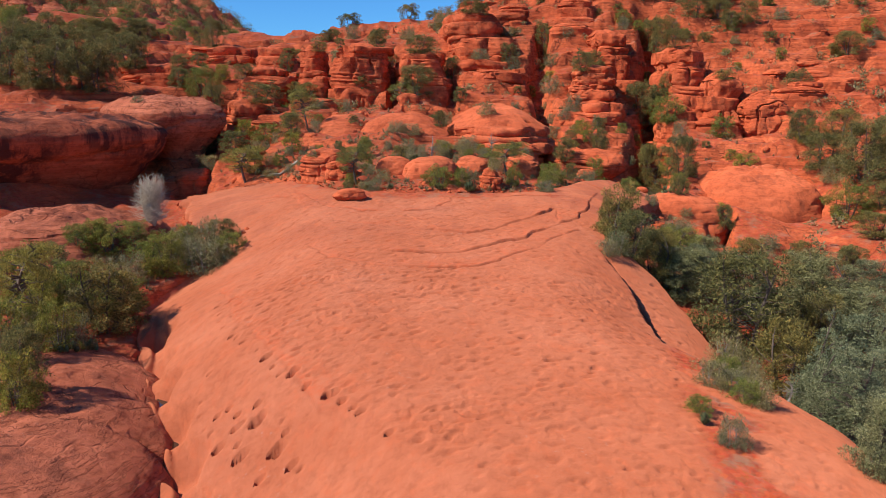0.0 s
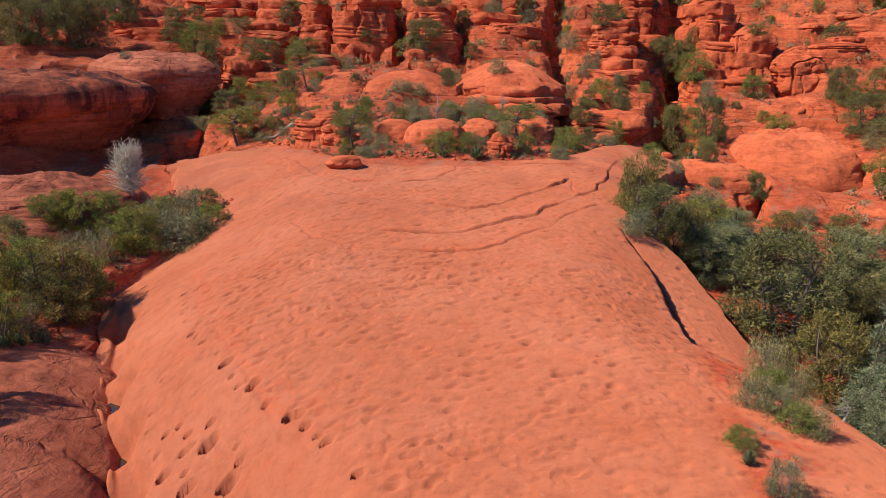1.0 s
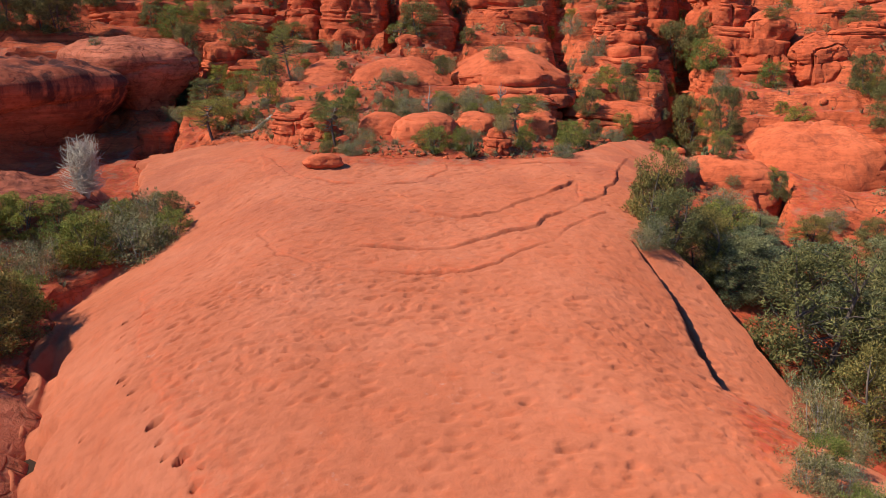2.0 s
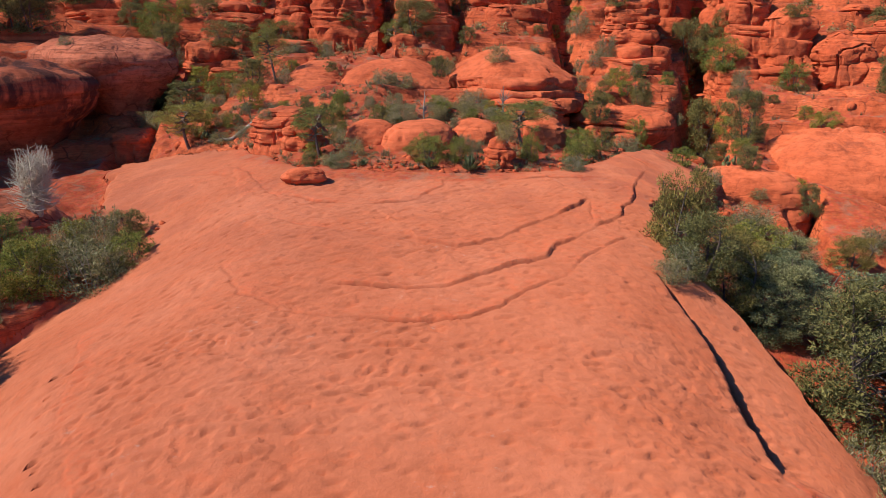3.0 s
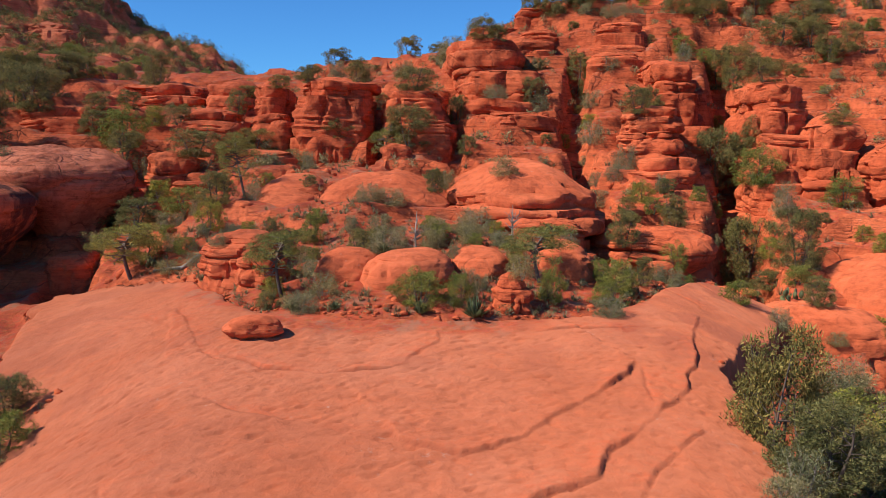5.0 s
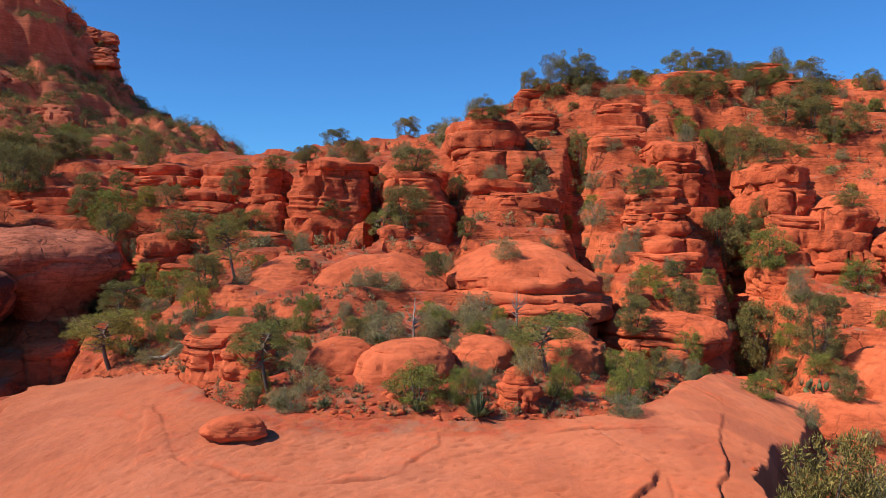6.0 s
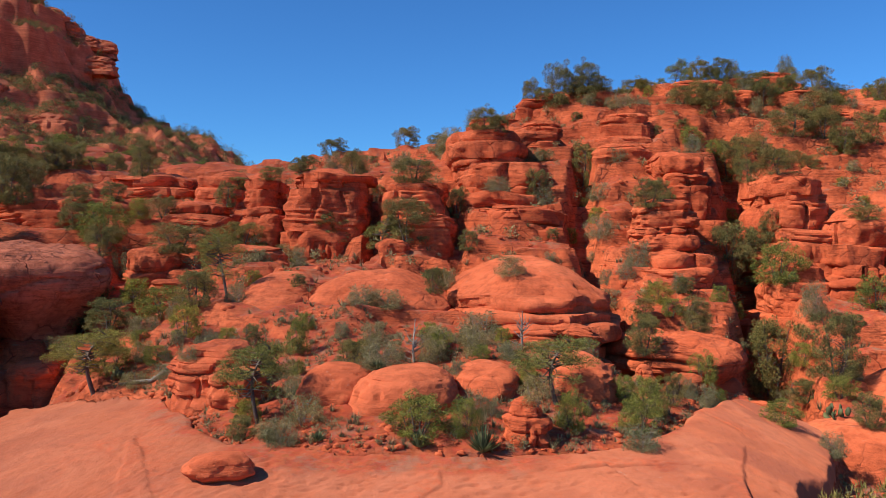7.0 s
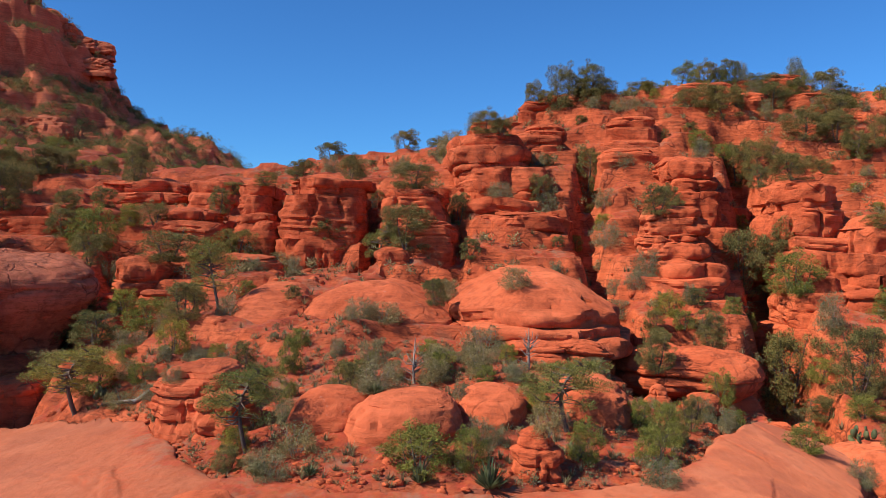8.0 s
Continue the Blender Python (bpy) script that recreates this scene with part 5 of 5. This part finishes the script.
plant("oak", -17.2, 37.1, -1.32, 2.1, 2.3)
plant("oak", -15.0, 30.7, -1.30, 1.9, 1.7)
plant("grey", -15.5, 39.9, -0.99, 1.5, 1.7)
plant("oak", -17.9, 43.1, -0.32, 1.8, 2.1)
plant("oak", -14.4, 41.4, -0.82, 2.3, 2.3)
plant("oak", -14.3, 45.2, -0.25, 1.4, 1.6)
plant("grey", -13.0, 44.9, -0.19, 1.7, 1.6)
plant("juniper", -12.5, 45.7, -0.11, 1.4, 1.9)
plant("oak", -11.4, 43.3, -0.66, 1.2, 1.8)
plant("grey", -12.6, 42.1, -0.64, 1.8, 2.6)
plant("grey", -11.9, 42.5, -0.66, 1.2, 1.8)
plant("bare", -17.0, 47.5, 0.68, 3.1, 2.3)
plant("oak", -19.2, 42.4, 0.29, 1.2, 1.5)
plant("oak", -17.1, 44.7, -0.29, 1.6, 1.9)
plant("oak", -18.6, 43.1, 0.41, 1.2, 1.5)
plant("grey", -14.8, 31.6, -1.49, 1.3, 1.6)
plant("grey", -13.6, 43.7, -0.45, 1.2, 1.5)
plant("juniper", 9.2, 42.2, -1.07, 4.5, 2.8)
plant("juniper", 9.3, 40.0, -0.07, 2.3, 2.4)
plant("juniper", 10.7, 41.2, -1.80, 3.2, 2.4)
plant("cypress", 12.4, 41.2, -2.32, 2.9, 3.0)
plant("juniper", 14.0, 36.4, -3.74, 5.0, 4.8)
plant("cypress", 14.3, 45.6, -1.95, 1.7, 2.8)
plant("cypress", 20.4, 44.0, -2.63, 1.6, 2.6)
plant("cypress", 17.0, 40.0, -3.68, 2.4, 3.4)
plant("grey", 7.9, 38.4, 0.54, 0.7, 1.0)
plant("grey", 8.5, 39.3, 0.05, 1.1, 1.2)
plant("cypress", 12.8, 24.5, -2.70, 3.3, 2.8)
plant("cypress", 21.3, 38.9, -4.45, 3.3, 3.3)
plant("cypress", 11.4, 19.6, -2.09, 2.4, 1.7)
plant("cypress", 20.1, 39.6, -4.12, 2.8, 2.8)
plant("grey", 9.8, 27.2, -0.70, 1.4, 1.2)
plant("grey", 8.1, 23.7, -0.65, 0.8, 1.0)
plant("juniper", 18.2, 48.1, -1.73, 1.5, 2.0)
plant("oak", 8.8, 22.7, -0.94, 0.7, 1.0)
plant("grey", 9.2, 22.7, -1.01, 0.8, 1.0)
plant("oak", 7.0, 21.2, -0.70, 0.5, 0.8)
plant("grey", 7.3, 19.5, -0.98, 0.8, 0.8)
plant("yucca", 6.9, 20.5, -0.80, 0.4, 0.4)
plant("grey", 14.8, 50.7, -0.78, 1.4, 2.1)
plant("oak", 13.3, 46.6, -1.37, 1.9, 2.6)
plant("juniper", 12.3, 45.7, -1.26, 1.9, 1.9)
plant("juniper", 31.1, 60.1, 1.95, 4.5, 4.5)
plant("juniper", 33.1, 68.4, 4.58, 2.8, 3.2)
plant("oak", 28.6, 57.3, -0.28, 2.4, 3.2)
plant("juniper", 32.8, 61.4, 3.39, 3.3, 2.5)
plant("juniper", 30.4, 69.6, 4.41, 2.8, 2.8)
plant("juniper", 40.2, 83.3, 12.46, 2.5, 3.3)
plant("juniper", 32.7, 76.9, 8.47, 2.6, 2.6)
plant("juniper", 29.7, 64.5, 2.57, 3.1, 3.1)
plant("grey", 30.2, 62.6, 1.73, 1.7, 2.6)
plant("juniper", 30.8, 57.0, 0.38, 2.0, 2.4)
plant("juniper", -41.6, 80.3, 9.61, 4.9, 3.8)
plant("juniper", -38.2, 77.8, 9.20, 4.2, 3.7)
plant("juniper", -36.3, 78.2, 9.02, 4.2, 3.7)
plant("juniper", -34.4, 79.8, 8.64, 4.8, 3.5)
plant("juniper", -33.2, 80.3, 8.62, 4.9, 3.5)
plant("juniper", -32.0, 85.4, 11.56, 3.4, 2.9)
plant("juniper", -34.4, 87.3, 11.78, 3.5, 2.9)
plant("juniper", -41.7, 93.1, 13.13, 3.1, 3.7)
plant("juniper", -43.6, 89.3, 12.65, 3.0, 3.6)
plant("juniper", -46.1, 89.6, 13.40, 3.0, 3.6)
plant("juniper", -42.6, 101.6, 15.32, 2.7, 3.4)
plant("juniper", -37.8, 103.4, 15.32, 2.8, 3.5)
plant("juniper", -47.4, 101.7, 15.53, 2.7, 3.4)
plant("juniper", -41.4, 103.6, 15.01, 2.8, 3.5)
plant("grey", -25.6, 69.7, 7.77, 0.6, 0.9)
plant("oak", -24.0, 83.3, 8.47, 2.8, 3.4)
plant("cactus", -14.4, 31.8, -1.51, 0.6, 1.0)
plant("cactus", -14.7, 30.5, -1.22, 0.5, 0.9)
plant("cactus", -13.1, 42.9, -0.54, 0.7, 1.2)
plant("cactus", -12.1, 42.6, -0.51, 0.7, 1.5)
plant("juniper", 17.9, 37.9, -4.36, 3.2, 2.9)
plant("grey", 8.8, 23.7, -0.86, 0.7, 1.0)
plant("oak", 9.0, 25.0, -0.76, 0.8, 1.1)
plant("grey", 10.5, 26.8, -0.98, 0.9, 1.1)
plant("snag", 11.1, 25.1, -1.39, 0.7, 1.1)
plant("cypress", 14.8, 28.6, -3.6, 4.3, 3.3)
plant("cypress", 16.8, 31.8, -4.2, 4.6, 3.6)
plant("cypress", 15.4, 25.2, -3.8, 3.8, 3.0)
plant("juniper", 14.4, 32.6, -3.8, 3.4, 3.0)
plant("grey", 12.2, 33.4, -3.0, 1.5, 1.8)
plant("grey", 14.2, 50.0, -1.0, 1.0, 1.6)
plant("grey", 16.0, 49.6, -1.2, 0.9, 1.5)
plant("oak", 17.6, 50.8, -1.0, 1.2, 1.5)
plant("grey", 18.6, 53.0, -1.0, 1.0, 1.4)
plant("juniper", 19.3, 55.5, -0.8, 1.6, 1.4)
plant("oak", 20.0, 59.0, 0.0, 1.4, 1.4)
plant("grey", 20.8, 51.5, -1.2, 1.1, 1.7)
plant("juniper", 22.6, 50.5, -1.4, 1.5, 1.9)
plant("grey", 16.6, 55.2, 0.9, 0.5, 0.9)


# ---- ledges, stones, tufts and distant bushes ----
rng = np.random.default_rng(5)
for k in range(40):
    x, y = rng.uniform(-16, 44), rng.uniform(72, 99)
    z = float(height(x, y))
    w = rng.uniform(1.0, 2.8)
    rock("sandstone_ledge", x, y + 0.5, z - 0.9, w, rng.uniform(0.8, 1.5), rng.uniform(1.3, 2.3), "broken ledge of red sandstone on the hillside", k, category="ledge", group="hillside ledges", p=5.0, n=3.0, beds=0.35, bed_size=0.6, lumps=0.22, blocks=7, rings=20, round_about=36, turn=rng.uniform(-15, 15))


# further junipers on the upper hill and the western bench, and shrubs on the soil slope
for count, kinds, x0, x1, y0, y1, tall0, tall1 in ((84, ("juniper", "oak", "grey"), 17, 50, 84, 108, 0.7, 1.6), (40, ("juniper", "grey"), -12, 18, 88, 104, 0.5, 1.1), (22, ("juniper",), -60, -30, 80, 108, 2.0, 3.2), (12, ("juniper", "grey"), -16, 14, 92, 110, 0.9, 2.0), (62, ("grey", "oak", "grey"), -13, 15, 50.5, 64, 0.35, 0.85), (52, ("grey", "oak", "juniper"), -16, 26, 64, 84, 0.5, 1.2), (16, ("oak", "grey"), -20, -12, 33, 48, 0.7, 1.5), (14, ("oak", "juniper"), 24, 40, 50, 78, 1.0, 2.2)):
    xs, ys, tall = rng.uniform(x0, x1, count * 3), rng.uniform(y0, y1, count * 3), rng.uniform(tall0, tall1, count * 3)
    zs, bare = height(xs, ys), slab_cover(xs, ys) < 0.05
    done = 0
    for k in np.flatnonzero(bare):
        top = footing(xs[k], ys[k], base=zs[k])
        if done < count and (ys[k] > 84 or top < zs[k] + 0.3):
            plant(kinds[done % len(kinds)], xs[k], ys[k], top, tall[k], tall[k] * rng.uniform(0.9, 1.35), land=zs[k])
            done += 1


def scattered(name, places, make, mat, label, category):
    """Many small like things as one mesh of kind stuff."""
    verts, tris, n = [], [], 0
    for place in places:
        v, t = make(place)
        verts.append(v)
        tris.append(t + n)
        n += len(v)
    ob = sheet(name, np.concatenate(verts), np.concatenate(tris), mat)
    return tagged(ob, label, category, kind="stuff")


def tuft(place):
    x, y, z, s = place
    a = rng.random(22) * 2 * math.pi
    up = rng.uniform(0.5, 1.4, 22)
    d = np.stack([np.cos(a) * np.cos(up), np.sin(a) * np.cos(up), np.sin(up)], -1)
    side = np.stack([-np.sin(a), np.cos(a), a * 0], -1) * 0.012 * s / 0.25
    foot = np.array((x, y, z)) + d * (1, 1, 0) * 0.15 * s
    v = np.stack([foot - side, foot + side, foot + d * s * rng.uniform(0.7, 1.2, 22)[:, None]], 1).reshape(-1, 3)
    return v, np.arange(66).reshape(-1, 3)


ICO = bmesh.new()
bmesh.ops.create_icosphere(ICO, subdivisions=1, radius=1)
ICO_V = np.array([v.co[:] for v in ICO.verts])
ICO_T = np.array([[v.index for v in f.verts] for f in ICO.faces])
ICO.free()


def stone(place):
    x, y, z, s = place
    v = ICO_V * (1, rng.uniform(0.6, 1), rng.uniform(0.45, 0.8)) * s
    v = v * (1 + 0.22 * rng.normal(size=(len(v), 1)))
    return v + (x, y, z), ICO_T


def bush(place, size=130, fine=0.19):
    x, y, z, s = place
    c = np.array((x, y, z + s * 0.45)) + rng.normal(size=(5, 3)) * s * 0.28
    return leaves(rng, c, np.full(5, 0.42 * s), size, fine * s, fine * 0.6 * s)


def far_bush(place):
    return bush(place, 110, 0.15)


def on_land(count, x0, x1, y0, y1, s0, s1, sink=0.0):
    """Places on open ground, clear of the slab and of the rocks."""
    x, y, size = rng.uniform(x0, x1, count * 3), rng.uniform(y0, y1, count * 3), rng.uniform(s0, s1, count * 3)
    z, bare = height(x, y), slab_cover(x, y) < 0.2
    out = []
    for k in np.flatnonzero(bare):
        if len(out) < count and footing(x[k], y[k], base=z[k]) < z[k] + 0.25:
            out.append((x[k], y[k], z[k] - sink, size[k]))
    return out


# litter caught along the back edge of the slab
edge_x = rng.uniform(-15, 10, 420)
edge = []
for x in edge_x:
    reach = np.arange(45.0, 58.0, 0.1)
    over = slab_cover(np.full(reach.shape, x), reach)
    y = float(reach[int(np.argmax(over < 0.5))]) + abs(rng.normal()) * 0.7
    edge.append((x, y, float(height(x, y))))
scattered("dry_grass", [(x, y, z, rng.uniform(0.12, 0.3)) for x, y, z in edge[:60]] + on_land(900, -14, 16, 49, 64, 0.12, 0.34) + on_land(420, -22, 40, 62, 98, 0.2, 0.5) + on_land(160, -20, -10, 36, 50, 0.15, 0.35), tuft, DRY_GRASS, "dry straw-coloured grass tufts on red soil", "grass")
scattered("loose_stones", [(x, y, z + 0.02, rng.uniform(0.04, 0.17)) for x, y, z in edge[140:330]] + on_land(800, -14, 16, 49.5, 64, 0.04, 0.16, 0.02) + on_land(260, -22, 40, 62, 95, 0.1, 0.4, 0.05) + on_land(40, 8, 16, 52, 62, 0.1, 0.45, 0.05), stone, ROCK, "loose broken red stones on the slope", "stones")
scattered("low_brush", [(x, y, z, rng.uniform(0.12, 0.38)) for x, y, z in edge[385:]] + on_land(420, -13, 15, 50, 64, 0.12, 0.3), bush, GREY_LEAF, "small grey-green brush plants scattered on red soil", "brush")
U, V, W = BUTTE_LAND
steepness = np.hypot(np.gradient(W, U[0], axis=1), np.gradient(W, V[:, 0], axis=0))
wooded = (steepness < 2.3) & (U > -212) & (U < -76) & (V < 335) & (vnoise(U / 9, V / 9, 0, 5) > rng.uniform(-0.9, 0.3, U.shape))
pick = np.flatnonzero(wooded.ravel())
pick = rng.choice(pick, min(4600, len(pick)), replace=False)
scattered("distant_woods", [(U.ravel()[i] + rng.uniform(-.8, .8), V.ravel()[i] + rng.uniform(-.8, .8), W.ravel()[i] - 0.4, rng.uniform(1.0, 3.2)) for i in pick], far_bush, JUNIPER_LEAF, "scattered dark green junipers on a distant butte", "trees")
scattered("hillside_brush", on_land(480, -24, 46, 72, 112, 0.3, 0.8) + on_land(60, 24, 46, 50, 80, 0.4, 1.2), bush, GREY_LEAF, "low grey-green brush on the ledgy hillside", "brush")
for k in range(95):
    x, y = rng.uniform(-92, -34), rng.uniform(84, 145)
    tall = rng.uniform(0.9, 2.1)
    plant(("juniper", "juniper", "pinyon", "oak")[k % 4], x, y, footing(x, y), tall, tall * rng.uniform(1.0, 1.5))


log = tagged(new("fallen_log"), "weathered grey fallen tree trunk lying on the slope", "log")
path = [((x, y, float(height(x, y)) + 0.10), r) for x, y, r in ((-13.4, 60.2, 0.05), (-12.6, 60.0, 0.09), (-11.9, 59.8, 0.10), (-11.2, 59.7, 0.11), (-10.5, 59.6, 0.13))]
v, q = tubes([path, [((-12.6, 60.0, path[1][0][2]), 0.04), ((-12.8, 60.3, path[1][0][2] + 0.35), 0.015)], [((-11.6, 59.75, path[2][0][2]), 0.04), ((-11.4, 59.5, path[2][0][2] + 0.4), 0.012)]], 7)
sheet("trunk", v, q, GREY_WOOD, parent=log)
